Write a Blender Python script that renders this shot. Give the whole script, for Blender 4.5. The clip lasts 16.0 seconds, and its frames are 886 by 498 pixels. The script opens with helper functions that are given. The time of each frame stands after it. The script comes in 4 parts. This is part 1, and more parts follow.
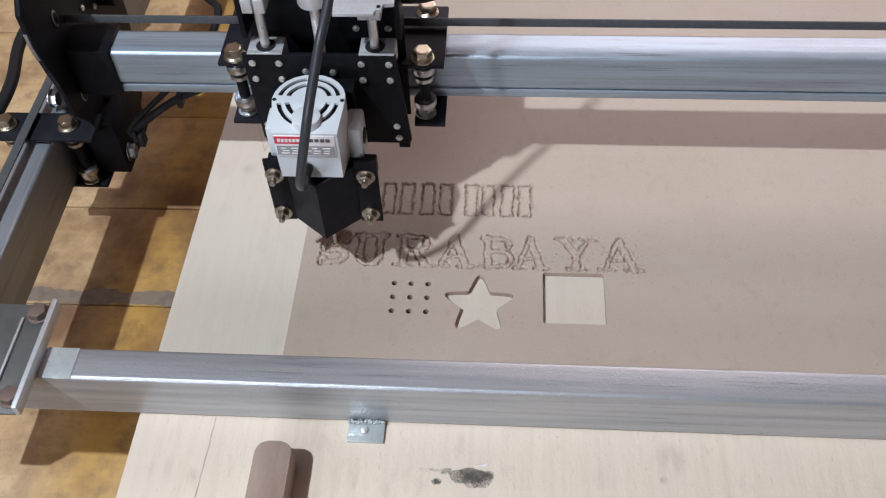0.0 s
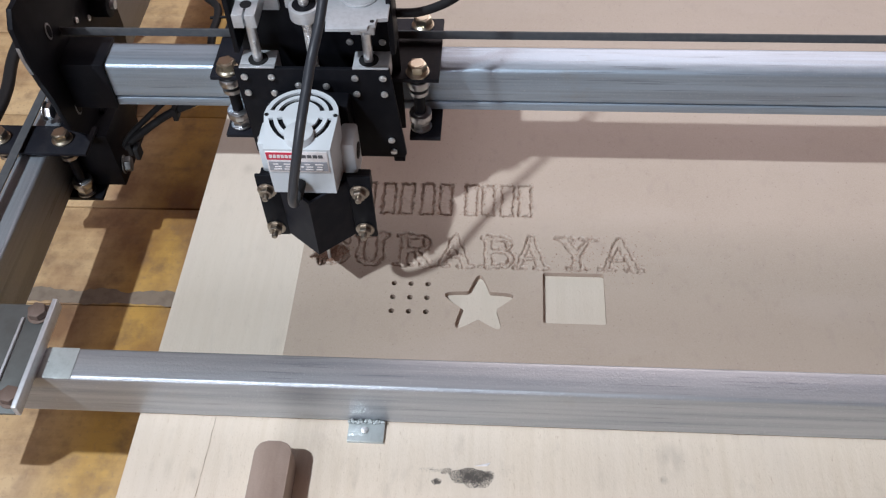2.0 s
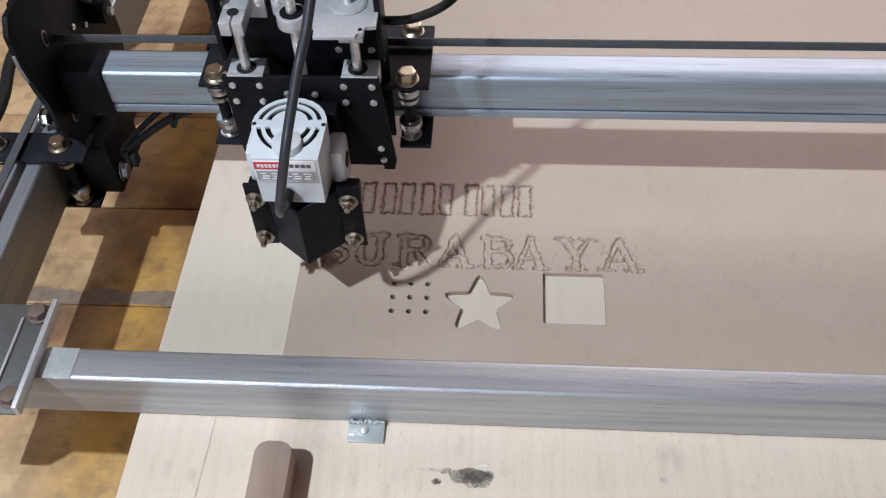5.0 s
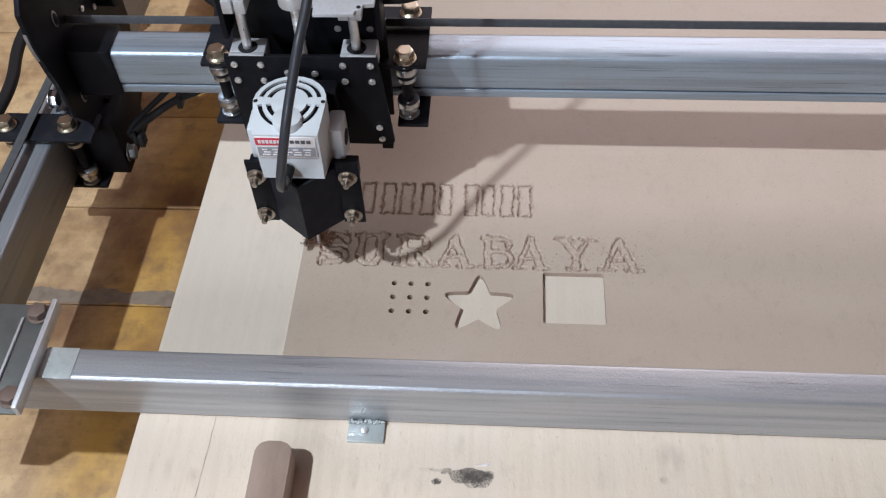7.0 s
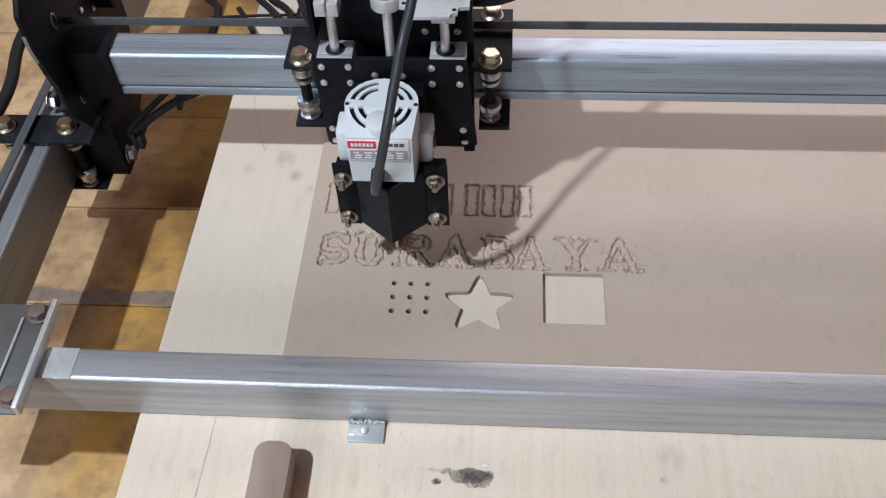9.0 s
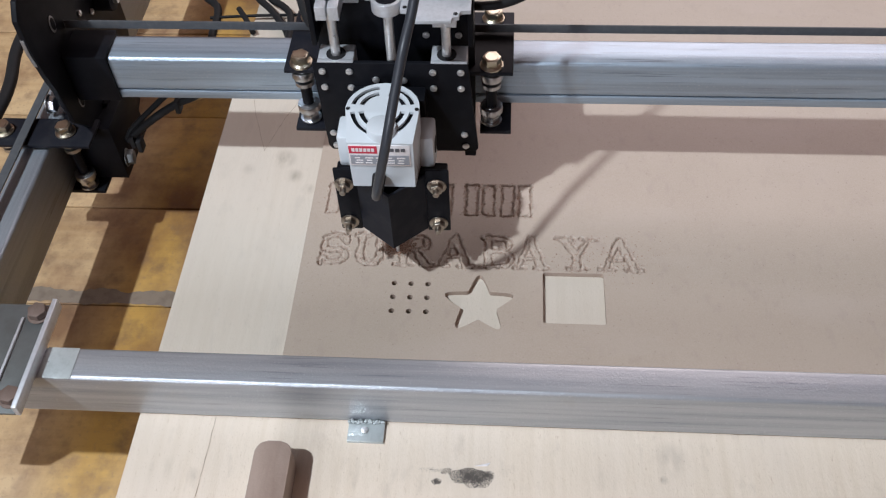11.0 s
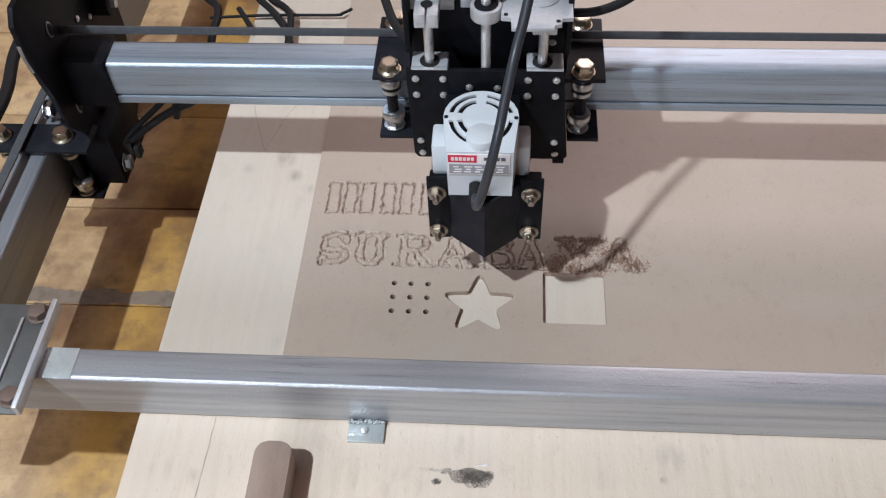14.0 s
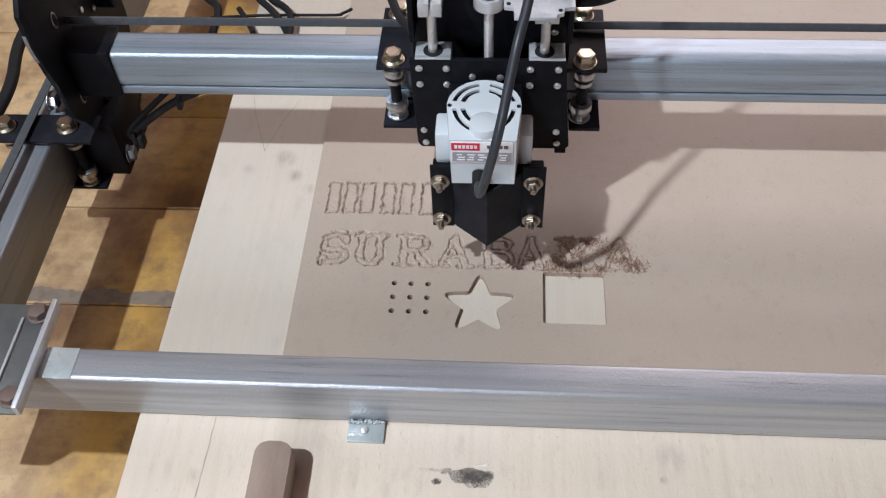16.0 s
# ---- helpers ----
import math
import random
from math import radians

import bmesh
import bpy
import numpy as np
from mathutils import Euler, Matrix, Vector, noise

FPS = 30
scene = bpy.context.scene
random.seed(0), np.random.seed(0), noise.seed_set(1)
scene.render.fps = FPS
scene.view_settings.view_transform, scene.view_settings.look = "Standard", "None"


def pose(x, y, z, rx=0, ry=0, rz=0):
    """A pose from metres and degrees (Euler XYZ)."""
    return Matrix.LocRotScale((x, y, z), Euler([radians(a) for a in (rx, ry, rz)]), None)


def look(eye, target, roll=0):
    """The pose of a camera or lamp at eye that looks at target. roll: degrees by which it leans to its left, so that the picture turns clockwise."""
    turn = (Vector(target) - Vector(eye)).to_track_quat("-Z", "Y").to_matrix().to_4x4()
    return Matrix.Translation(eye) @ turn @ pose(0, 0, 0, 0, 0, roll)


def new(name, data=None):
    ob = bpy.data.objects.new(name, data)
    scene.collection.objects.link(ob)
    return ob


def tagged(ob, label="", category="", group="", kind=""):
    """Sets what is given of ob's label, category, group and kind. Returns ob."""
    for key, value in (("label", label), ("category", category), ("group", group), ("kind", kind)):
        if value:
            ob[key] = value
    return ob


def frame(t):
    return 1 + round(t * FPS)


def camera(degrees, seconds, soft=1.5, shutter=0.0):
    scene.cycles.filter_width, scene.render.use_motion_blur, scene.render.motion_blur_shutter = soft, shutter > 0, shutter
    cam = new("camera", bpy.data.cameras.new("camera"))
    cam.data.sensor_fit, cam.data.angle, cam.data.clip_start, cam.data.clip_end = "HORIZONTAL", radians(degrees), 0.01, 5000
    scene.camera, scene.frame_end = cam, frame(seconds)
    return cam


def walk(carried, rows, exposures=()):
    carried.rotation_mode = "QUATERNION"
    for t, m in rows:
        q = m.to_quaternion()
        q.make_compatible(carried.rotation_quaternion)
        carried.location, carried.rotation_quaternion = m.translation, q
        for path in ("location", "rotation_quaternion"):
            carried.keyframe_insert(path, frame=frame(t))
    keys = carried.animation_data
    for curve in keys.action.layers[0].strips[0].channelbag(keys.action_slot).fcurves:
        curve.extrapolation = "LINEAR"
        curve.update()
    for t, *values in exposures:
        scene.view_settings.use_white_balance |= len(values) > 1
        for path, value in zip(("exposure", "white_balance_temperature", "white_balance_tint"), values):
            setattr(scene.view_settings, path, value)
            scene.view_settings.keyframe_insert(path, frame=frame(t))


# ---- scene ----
# ---- camera ----
cam = camera(50.05, 16.0, soft=1.25)
CAM = pose(-0.0352, -0.4327, 0.6301, 38.951, 1.927, 3.359)
walk(cam, [(0.0, CAM), (16.0, CAM)], exposures=[(0.0, 0.0, 6080, 11), (16.0, 0.0, 6080, 11)])

# ---- light: one white tube lamp high on the front left, daylight through a large window and a low strip window ----
world = bpy.data.worlds.new("workshop_air")
scene.world = world
world.use_nodes = True
world.node_tree.nodes["Background"].inputs[0].default_value = (1.0, 0.76, 0.62, 1)
world.node_tree.nodes["Background"].inputs[1].default_value = 0.12


def lamp(name, kind, energy, color, m, size=0.1, size_y=None):
    data = bpy.data.lights.new(name, kind)
    data.energy, data.color = energy, color
    if kind == "AREA":
        data.size = size
        if size_y:
            data.shape, data.size_y = "RECTANGLE", size_y
    else:
        data.shadow_soft_size = size
    ob = new(name, data)
    ob.matrix_world = m
    return ob


LAMP = (-2.05, -1.33, 4.20)
lamp("tube_light", "AREA", 216, (0.89, 0.955, 0.985), look(LAMP, (-0.1, 0.1, 0.0)), 0.14, 0.07)
lamp("window_light", "AREA", 50, (1.0, 0.82, 0.78), look((0.9, 2.36, 1.8), (0.9, 0.0, 1.8)), 2.4, 1.9)
lamp("strip_window_light", "AREA", 50, (0.90, 0.94, 1.0), look((-1.3, -2.77, 1.3), (-1.3, 0.0, 1.3)), 1.4, 0.7)


# ---- materials ----
class Mat:
    def __init__(self, name, color, rough=0.5, metal=0.0):
        self.m = bpy.data.materials.new(name)
        self.m.use_nodes = True
        self.t = self.m.node_tree
        self.b = self.t.nodes["Principled BSDF"]
        self.b.inputs["Base Color"].default_value = (*color, 1)
        self.b.inputs["Roughness"].default_value = rough
        self.b.inputs["Metallic"].default_value = metal
        self.co = self.t.nodes.new("ShaderNodeTexCoord").outputs["Object"]
        self.last = None
        self.color = color

    def link(self, a, b):
        self.t.links.new(a, b)

    def noise(self, scale, stretch=(1, 1, 1), detail=6, rough=0.6, where=None):
        mp = self.t.nodes.new("ShaderNodeMapping")
        mp.inputs["Scale"].default_value = stretch
        if where:
            mp.inputs["Location"].default_value = where
        self.link(self.co, mp.inputs["Vector"])
        n = self.t.nodes.new("ShaderNodeTexNoise")
        n.inputs["Scale"].default_value, n.inputs["Detail"].default_value, n.inputs["Roughness"].default_value = scale, detail, rough
        self.link(mp.outputs[0], n.inputs["Vector"])
        return n.outputs["Fac"]

    def ramp(self, fac, lo, hi):
        r = self.t.nodes.new("ShaderNodeMapRange")
        r.inputs["From Min"].default_value, r.inputs["From Max"].default_value = lo, hi
        self.link(fac, r.inputs["Value"])
        return r.outputs[0]

    def tint(self, fac, color, amount=1.0):
        """Mix towards color by fac."""
        mx = self.t.nodes.new("ShaderNodeMix")
        mx.data_type = "RGBA"
        if self.last is None:
            mx.inputs[6].default_value = (*self.color, 1)
        else:
            self.link(self.last, mx.inputs[6])
        mx.inputs[7].default_value = (*color, 1)
        k = self.t.nodes.new("ShaderNodeMath")
        k.operation = "MULTIPLY"
        k.inputs[1].default_value = amount
        self.link(fac, k.inputs[0])
        self.link(k.outputs[0], mx.inputs[0])
        self.last = mx.outputs[2]
        self.link(self.last, self.b.inputs["Base Color"])
        return self

    def rough(self, fac, lo, hi):
        r = self.t.nodes.new("ShaderNodeMapRange")
        r.inputs["To Min"].default_value, r.inputs["To Max"].default_value = lo, hi
        self.link(fac, r.inputs["Value"])
        self.link(r.outputs[0], self.b.inputs["Roughness"])
        return self

    def spot(self, x, y, r):
        """A soft round mask about a place on the surface."""
        d = self.t.nodes.new("ShaderNodeVectorMath")
        d.operation = "DISTANCE"
        d.inputs[1].default_value = (x, y, 0.018)
        self.link(self.co, d.inputs[0])
        m = self.t.nodes.new("ShaderNodeMapRange")
        m.inputs["From Min"].default_value, m.inputs["From Max"].default_value = r, 0.15 * r
        self.link(d.outputs["Value"], m.inputs["Value"])
        k = self.t.nodes.new("ShaderNodeMath")
        k.operation = "MULTIPLY"
        self.link(m.outputs[0], k.inputs[0])
        self.link(self.ramp(self.noise(90, (1, 0.4, 1), 5), 0.35, 0.7), k.inputs[1])
        return k.outputs[0]

    def bump(self, fac, dist, strength=0.5):
        b = self.t.nodes.new("ShaderNodeBump")
        b.inputs["Distance"].default_value, b.inputs["Strength"].default_value = dist, strength
        self.link(fac, b.inputs["Height"])
        self.link(b.outputs[0], self.b.inputs["Normal"])
        return self


def metal_tube(name, stretch, color):
    a = Mat(name, color, 0.36, 0.66)
    streak = a.noise(110, stretch, 6)
    a.tint(a.ramp(streak, 0.42, 0.68), (0.24, 0.265, 0.31), 0.7)
    a.tint(a.ramp(a.noise(9, stretch, 3), 0.45, 0.75), (0.56, 0.57, 0.60), 0.55)
    a.tint(a.ramp(a.noise(420, stretch, 3), 0.60, 0.74), (0.10, 0.10, 0.11), 0.55)
    a.tint(a.ramp(a.noise(650, detail=3), 0.60, 0.72), (0.72, 0.72, 0.72), 0.35)
    a.tint(a.ramp(a.noise(18, detail=5), 0.62, 0.78), (0.36, 0.33, 0.29), 0.4)
    a.rough(a.noise(40, stretch), 0.25, 0.56)
    mix = a.t.nodes.new("ShaderNodeMath")
    mix.operation = "ADD"
    a.link(streak, mix.inputs[0])
    a.link(a.noise(520, detail=3), mix.inputs[1])
    a.bump(mix.outputs[0], 0.0005, 0.5)
    return a.m


M_TUBE_X = metal_tube("aluminium_along_x", (0.03, 1, 1), (0.44, 0.455, 0.475))
M_BEAM = metal_tube("blue_grey_aluminium", (0.03, 1, 1), (0.40, 0.49, 0.58))
M_TUBE_Y = metal_tube("aluminium_along_y", (1, 0.03, 1), (0.40, 0.445, 0.49))

a = Mat("mdf", (0.43, 0.355, 0.285), 0.55)
a.tint(a.ramp(a.noise(7, detail=3), 0.35, 0.75), (0.37, 0.30, 0.235), 0.5)
a.tint(a.ramp(a.noise(900, detail=3), 0.4, 0.7), (0.50, 0.415, 0.36), 0.4)
a.tint(a.ramp(a.noise(46, detail=4), 0.63, 0.8), (0.31, 0.235, 0.19), 0.3)
a.tint(a.ramp(a.noise(120, (1, 0.5, 1), 5, where=(2, 8, 0)), 0.56, 0.74), (0.35, 0.28, 0.24), 0.35)
a.tint(a.ramp(a.noise(380, detail=2, where=(4, 4, 0)), 0.66, 0.74), (0.24, 0.18, 0.15), 0.5)
a.tint(a.ramp(a.noise(13, (0.5, 1.4, 1), 5, where=(9, 1, 0)), 0.52, 0.72), (0.50, 0.43, 0.385), 0.25)
a.rough(a.noise(20), 0.34, 0.48).bump(a.noise(1100), 0.0003, 0.35)
M_MDF = a.m

a = Mat("mdf_fresh_cut", (0.37, 0.285, 0.23), 0.9)
a.tint(a.ramp(a.noise(700), 0.35, 0.7), (0.45, 0.36, 0.295), 0.8).bump(a.noise(1200), 0.0004, 0.6)
M_CUT = a.m

a = Mat("plywood", (0.67, 0.57, 0.465), 0.6)
grain = a.noise(160, (1, 0.035, 1), 6)
a.tint(a.ramp(grain, 0.42, 0.75), (0.56, 0.46, 0.35), 0.55)
a.tint(a.ramp(a.noise(9, (1, 0.5, 1), 4), 0.45, 0.75), (0.61, 0.53, 0.45), 0.7)
a.tint(a.ramp(a.noise(26, (1, 0.6, 1), 5, where=(3, 1, 0)), 0.6, 0.8), (0.46, 0.38, 0.31), 0.45)
a.tint(a.ramp(a.noise(520, (1, 0.25, 1), 3), 0.66, 0.74), (0.40, 0.29, 0.19), 0.5)
a.tint(a.ramp(a.noise(60, (1, 0.4, 1), 6, where=(7, 3, 0)), 0.58, 0.72), (0.44, 0.37, 0.30), 0.4)
a.tint(a.ramp(a.noise(1100, detail=2), 0.64, 0.72), (0.30, 0.22, 0.15), 0.5)
sep = a.t.nodes.new("ShaderNodeSeparateXYZ")
a.link(a.co, sep.inputs[0])
a.tint(a.ramp(sep.outputs[1], 0.36, 0.40), (0.50, 0.475, 0.42), 0.45)  # greyer and a little darker behind the front rail
for x, y, r, k in ((0.0662, 0.6296, 0.014, 0.80), (0.0792, 0.6082, 0.010, 0.60), (0.0947, 0.5925, 0.008, 0.40), (0.0355, 0.6157, 0.008, 0.35), (0.3963, 0.3363, 0.016, 0.45), (0.3909, 0.3207, 0.004, 0.90), (0.0341, 0.3143, 0.012, 0.30), (0.0517, 0.3106, 0.007, 0.40)):
    a.tint(a.spot(x, y, r), (0.22, 0.19, 0.15), k)
a.rough(a.noise(30, (1, 0.4, 1), 5), 0.26, 0.44).bump(a.noise(420, (1, 0.35, 1), 4), 0.0007, 0.5)
M_PLY = a.m

a = Mat("table_planks", (0.50, 0.345, 0.185), 0.5)
g2 = a.noise(70, (0.08, 1, 1), 6)
sep = a.t.nodes.new("ShaderNodeSeparateXYZ")
a.link(a.co, sep.inputs[0])
a.tint(a.ramp(sep.outputs[0], -0.43, -0.38), (0.47, 0.27, 0.045), 0.85)
a.tint(a.ramp(sep.outputs[0], -0.36, -0.33), (0.42, 0.27, 0.14), 0.6)
a.tint(a.ramp(g2, 0.4, 0.72), (0.30, 0.16, 0.05), 0.4)
a.tint(a.ramp(a.noise(9, (1.2, 0.9, 1), 6, where=(5, 2, 0)), 0.44, 0.64), (0.13, 0.052, 0.026), 0.75)
a.tint(a.ramp(a.noise(38, (1, 1, 1), 6, where=(2, 7, 0)), 0.50, 0.70), (0.15, 0.085, 0.05), 0.65)
a.tint(a.ramp(a.noise(260, detail=4), 0.56, 0.72), (0.24, 0.155, 0.09), 0.5)
a.rough(g2, 0.42, 0.65).bump(g2, 0.0006, 0.4)
M_TABLE = a.m

a = Mat("old_grey_wood", (0.33, 0.25, 0.205), 0.8)
a.tint(a.ramp(a.noise(60, (1, 0.2, 1)), 0.4, 0.7), (0.19, 0.13, 0.10), 0.6)
a.tint(a.ramp(a.noise(25), 0.58, 0.75), (0.13, 0.09, 0.075), 0.5).bump(a.noise(300), 0.0006, 0.5)
M_STICK = a.m


def plain(name, color, rough, metal=0.0, speck=None, scale=300, amount=0.5):
    a = Mat(name, color, rough, metal)
    n = a.noise(scale)
    a.tint(a.ramp(n, 0.45, 0.75), speck or tuple(c * 0.7 for c in color), amount)
    if max(color) < 0.03:
        a.b.inputs["Specular IOR Level"].default_value = 0.12
    a.rough(a.noise(scale * 0.3), max(rough - 0.08, 0.02), min(rough + 0.1, 1)).bump(n, 0.0001, 0.2)
    return a.m


M_BLACK = plain("black_painted_steel", (0.006, 0.0065, 0.009), 0.45, speck=(0.014, 0.014, 0.017), scale=120)
M_BLACK_WORN = plain("black_steel_dusty", (0.011, 0.012, 0.017), 0.5, speck=(0.05, 0.045, 0.045), scale=60, amount=0.3)
M_EDGE = plain("bare_steel_edge", (0.34, 0.34, 0.35), 0.45, 0.8)
M_ZINC = plain("yellow_zinc", (0.60, 0.55, 0.44), 0.30, 1.0, (0.34, 0.27, 0.15), 150)
M_CHROME = plain("bright_steel", (0.80, 0.80, 0.80), 0.3, 0.8)
M_BEARING = plain("bearing_steel", (0.55, 0.55, 0.56), 0.3, 1.0)
M_STUD = plain("dull_bronze_steel", (0.46, 0.41, 0.35), 0.3, 1.0, (0.16, 0.12, 0.09), 180, 0.7)
M_CASTALU = plain("cast_aluminium", (0.62, 0.64, 0.67), 0.42, 0.6)
M_MOTOR = plain("motor_face", (0.52, 0.54, 0.57), 0.45, 0.35)
M_WHITE = plain("off_white_plastic", (0.58, 0.62, 0.65), 0.36, speck=(0.51, 0.54, 0.56), scale=40, amount=0.35)
M_RED = plain("red_print", (0.58, 0.03, 0.07), 0.4)
M_GREYPRINT = plain("grey_print", (0.30, 0.31, 0.34), 0.45)
M_PALE = plain("white_print", (0.78, 0.74, 0.74), 0.45)
M_DARKPRINT = plain("dark_print", (0.10, 0.10, 0.11), 0.45)
M_RUBBER = plain("black_rubber", (0.018, 0.018, 0.019), 0.55)
M_BELT = plain("dusty_belt_rubber", (0.055, 0.058, 0.064), 0.6, speck=(0.10, 0.10, 0.10), scale=200)
M_CORD = plain("dark_grey_cord", (0.032, 0.036, 0.044), 0.36)
M_SOOT = plain("charcoal_dust", (0.13, 0.112, 0.10), 0.95, speck=(0.20, 0.175, 0.155), scale=900)
a = Mat("wood_chips", (0.23, 0.12, 0.075), 0.95)
a.tint(a.t.nodes.new("ShaderNodeNewGeometry").outputs["Random Per Island"], (0.44, 0.31, 0.235), 0.8)
a.tint(a.ramp(a.noise(900), 0.5, 0.7), (0.16, 0.085, 0.05), 0.6)
M_CHIP = a.m
M_HOLE_SHADE = plain("hole_shade_brown", (0.05, 0.03, 0.02), 0.95)
M_WORN = plain("bare_grey_wood", (0.20, 0.155, 0.115), 0.8, speck=(0.10, 0.07, 0.05), scale=90, amount=0.7)
M_TAPE = plain("pale_tape", (0.46, 0.50, 0.50), 0.3, 0.3)
M_RUST = plain("rusty_steel", (0.15, 0.105, 0.085), 0.6, 0.4, speck=(0.24, 0.20, 0.18), scale=120)
M_CRACK = plain("crack_shadow_wood", (0.22, 0.15, 0.09), 0.9)
M_BRACKET = plain("dull_zinc_plate", (0.15, 0.16, 0.158), 0.5, 0.6, speck=(0.10, 0.095, 0.085), scale=70)
M_WALL = plain("plaster", (0.20, 0.105, 0.072), 0.9, scale=8)
M_FLOOR = plain("concrete", (0.18, 0.14, 0.115), 0.85, scale=9)


# ---- mesh helpers ----
def thing(name, x, y, z, label="", category="", group="", kind=""):
    ob = new(name)
    ob.location = (x, y, z)
    ob.empty_display_size = 0.02
    return tagged(ob, label, category, group, kind)


def base_of(ob):
    v = Vector((0, 0, 0))
    while ob:
        v += ob.location
        ob = ob.parent
    return v


def part(name, bm, material, parent=None, label="", smooth=True):
    """One mesh object, drawn in world coordinates, hung under parent."""
    me = bpy.data.meshes.new(name)
    bmesh.ops.recalc_face_normals(bm, faces=bm.faces)
    bm.to_mesh(me)
    bm.free()
    me.materials.append(material)
    if smooth:
        me.shade_smooth()
        me.set_sharp_from_angle(angle=radians(35))
    ob = new(name, me)
    if parent:
        me.transform(Matrix.Translation(-base_of(parent)))
        ob.parent = parent
    if label:
        ob["label"] = label
    return ob


def solo(name, bm, material, label, category, kind="", group="", smooth=True):
    return tagged(part(name, bm, material, None, "", smooth), label, category, group, kind)


def bevelled(bm, geom, r, seg=2):
    if r:
        bmesh.ops.bevel(bm, geom=geom, offset=r, segments=seg, profile=0.5, affect="EDGES", clamp_overlap=True)


def box(x0, x1, y0, y1, z0, z1, r=0.0, bm=None, seg=2):
    own = bmesh.new()
    bmesh.ops.create_cube(own, size=1, matrix=Matrix.Translation(((x0 + x1) / 2, (y0 + y1) / 2, (z0 + z1) / 2)) @ Matrix.Diagonal((x1 - x0, y1 - y0, z1 - z0, 1)))
    bevelled(own, own.edges[:], r, seg)
    return join(bm, own)


def join(bm, own):
    if bm is None:
        return own
    me = bpy.data.meshes.new("tmp")
    own.to_mesh(me)
    own.free()
    bm.from_mesh(me)
    bpy.data.meshes.remove(me)
    return bm


def cyl(p0, p1, r, seg=24, r2=None, bm=None, bevel=0.0):
    own = bmesh.new()
    p0, p1 = Vector(p0), Vector(p1)
    d = p1 - p0
    m = Matrix.Translation((p0 + p1) / 2) @ d.to_track_quat("Z", "Y").to_matrix().to_4x4()
    bmesh.ops.create_cone(own, cap_ends=True, segments=seg, radius1=r, radius2=r if r2 is None else r2, depth=d.length, matrix=m)
    if bevel:
        rim = [e for e in own.edges if any(len(f.verts) > 4 for f in e.link_faces)]
        bevelled(own, rim, bevel, 2)
    return join(bm, own)


def prism(points, z0, z1, r=0.0, axis="z", bm=None):
    """A polygon pushed out along an axis. points: the two other coordinates."""
    own = bmesh.new()

    def at(a, b, c):
        return {"z": (a, b, c), "x": (c, a, b), "y": (a, c, b)}[axis]
    lo = [own.verts.new(at(a, b, z0)) for a, b in points]
    hi = [own.verts.new(at(a, b, z1)) for a, b in points]
    own.faces.new(lo[::-1])
    own.faces.new(hi)
    n = len(points)
    for i in range(n):
        own.faces.new((lo[i], lo[(i + 1) % n], hi[(i + 1) % n], hi[i]))
    bevelled(own, own.edges[:], r)
    return join(bm, own)


def rounded(a0, a1, b0, b1, r, seg=5):
    out = []
    for ca, cb, s in ((a1 - r, b1 - r, 0), (a0 + r, b1 - r, 90), (a0 + r, b0 + r, 180), (a1 - r, b0 + r, 270)):
        for i in range(seg + 1):
            t = radians(s + 90 * i / seg)
            out.append((ca + r * math.cos(t), cb + r * math.sin(t)))
    return out


def tube(axis, s0, s1, a0, a1, b0, b1, r=0.003, wall=0.0018):
    """A hollow rectangular tube with rounded corners along x or y."""
    bm = bmesh.new()

    def at(s, a, b):
        return (s, a, b) if axis == "x" else (a, s, b)
    outer = rounded(a0, a1, b0, b1, r)
    inner = rounded(a0 + wall, a1 - wall, b0 + wall, b1 - wall, max(r - wall, 0.0004))
    rings = [[bm.verts.new(at(s, a, b)) for a, b in loop] for s, loop in ((s0, outer), (s1, outer), (s1, inner), (s0, inner))]
    n = len(outer)
    for k in range(4):
        p, q = rings[k], rings[(k + 1) % 4]
        for i in range(n):
            bm.faces.new((p[i], p[(i + 1) % n], q[(i + 1) % n], q[i]))
    return bm


def cable(name, points, r, material, parent=None, label="", category="", seg=14):
    """A round cable through points."""
    pts = [Vector(p) for p in points]
    line = []
    for i in range(len(pts) - 1):
        p0, p1, p2, p3 = pts[max(i - 1, 0)], pts[i], pts[i + 1], pts[min(i + 2, len(pts) - 1)]
        for k in range(6):
            t = k / 6
            line.append(0.5 * (2 * p1 + (p2 - p0) * t + (2 * p0 - 5 * p1 + 4 * p2 - p3) * t * t + (3 * p1 - p0 - 3 * p2 + p3) * t ** 3))
    line.append(pts[-1])
    bm = bmesh.new()
    rings = []
    side = None
    for i, c in enumerate(line):
        d = (line[min(i + 1, len(line) - 1)] - line[max(i - 1, 0)]).normalized()
        side = (side - d * side.dot(d)).normalized() if side else d.orthogonal().normalized()
        up = d.cross(side)
        rings.append([bm.verts.new(c + r * (side * math.cos(6.2832 * k / seg) + up * math.sin(6.2832 * k / seg))) for k in range(seg)])
    for p, q in zip(rings[:-1], rings[1:]):
        for k in range(seg):
            bm.faces.new((p[k], p[(k + 1) % seg], q[(k + 1) % seg], q[k]))
    bm.faces.new(rings[0][::-1])
    bm.faces.new(rings[-1])
    if parent:
        return part(name, bm, material, parent, label)
    return solo(name, bm, material, label, category)


SHARED = {}


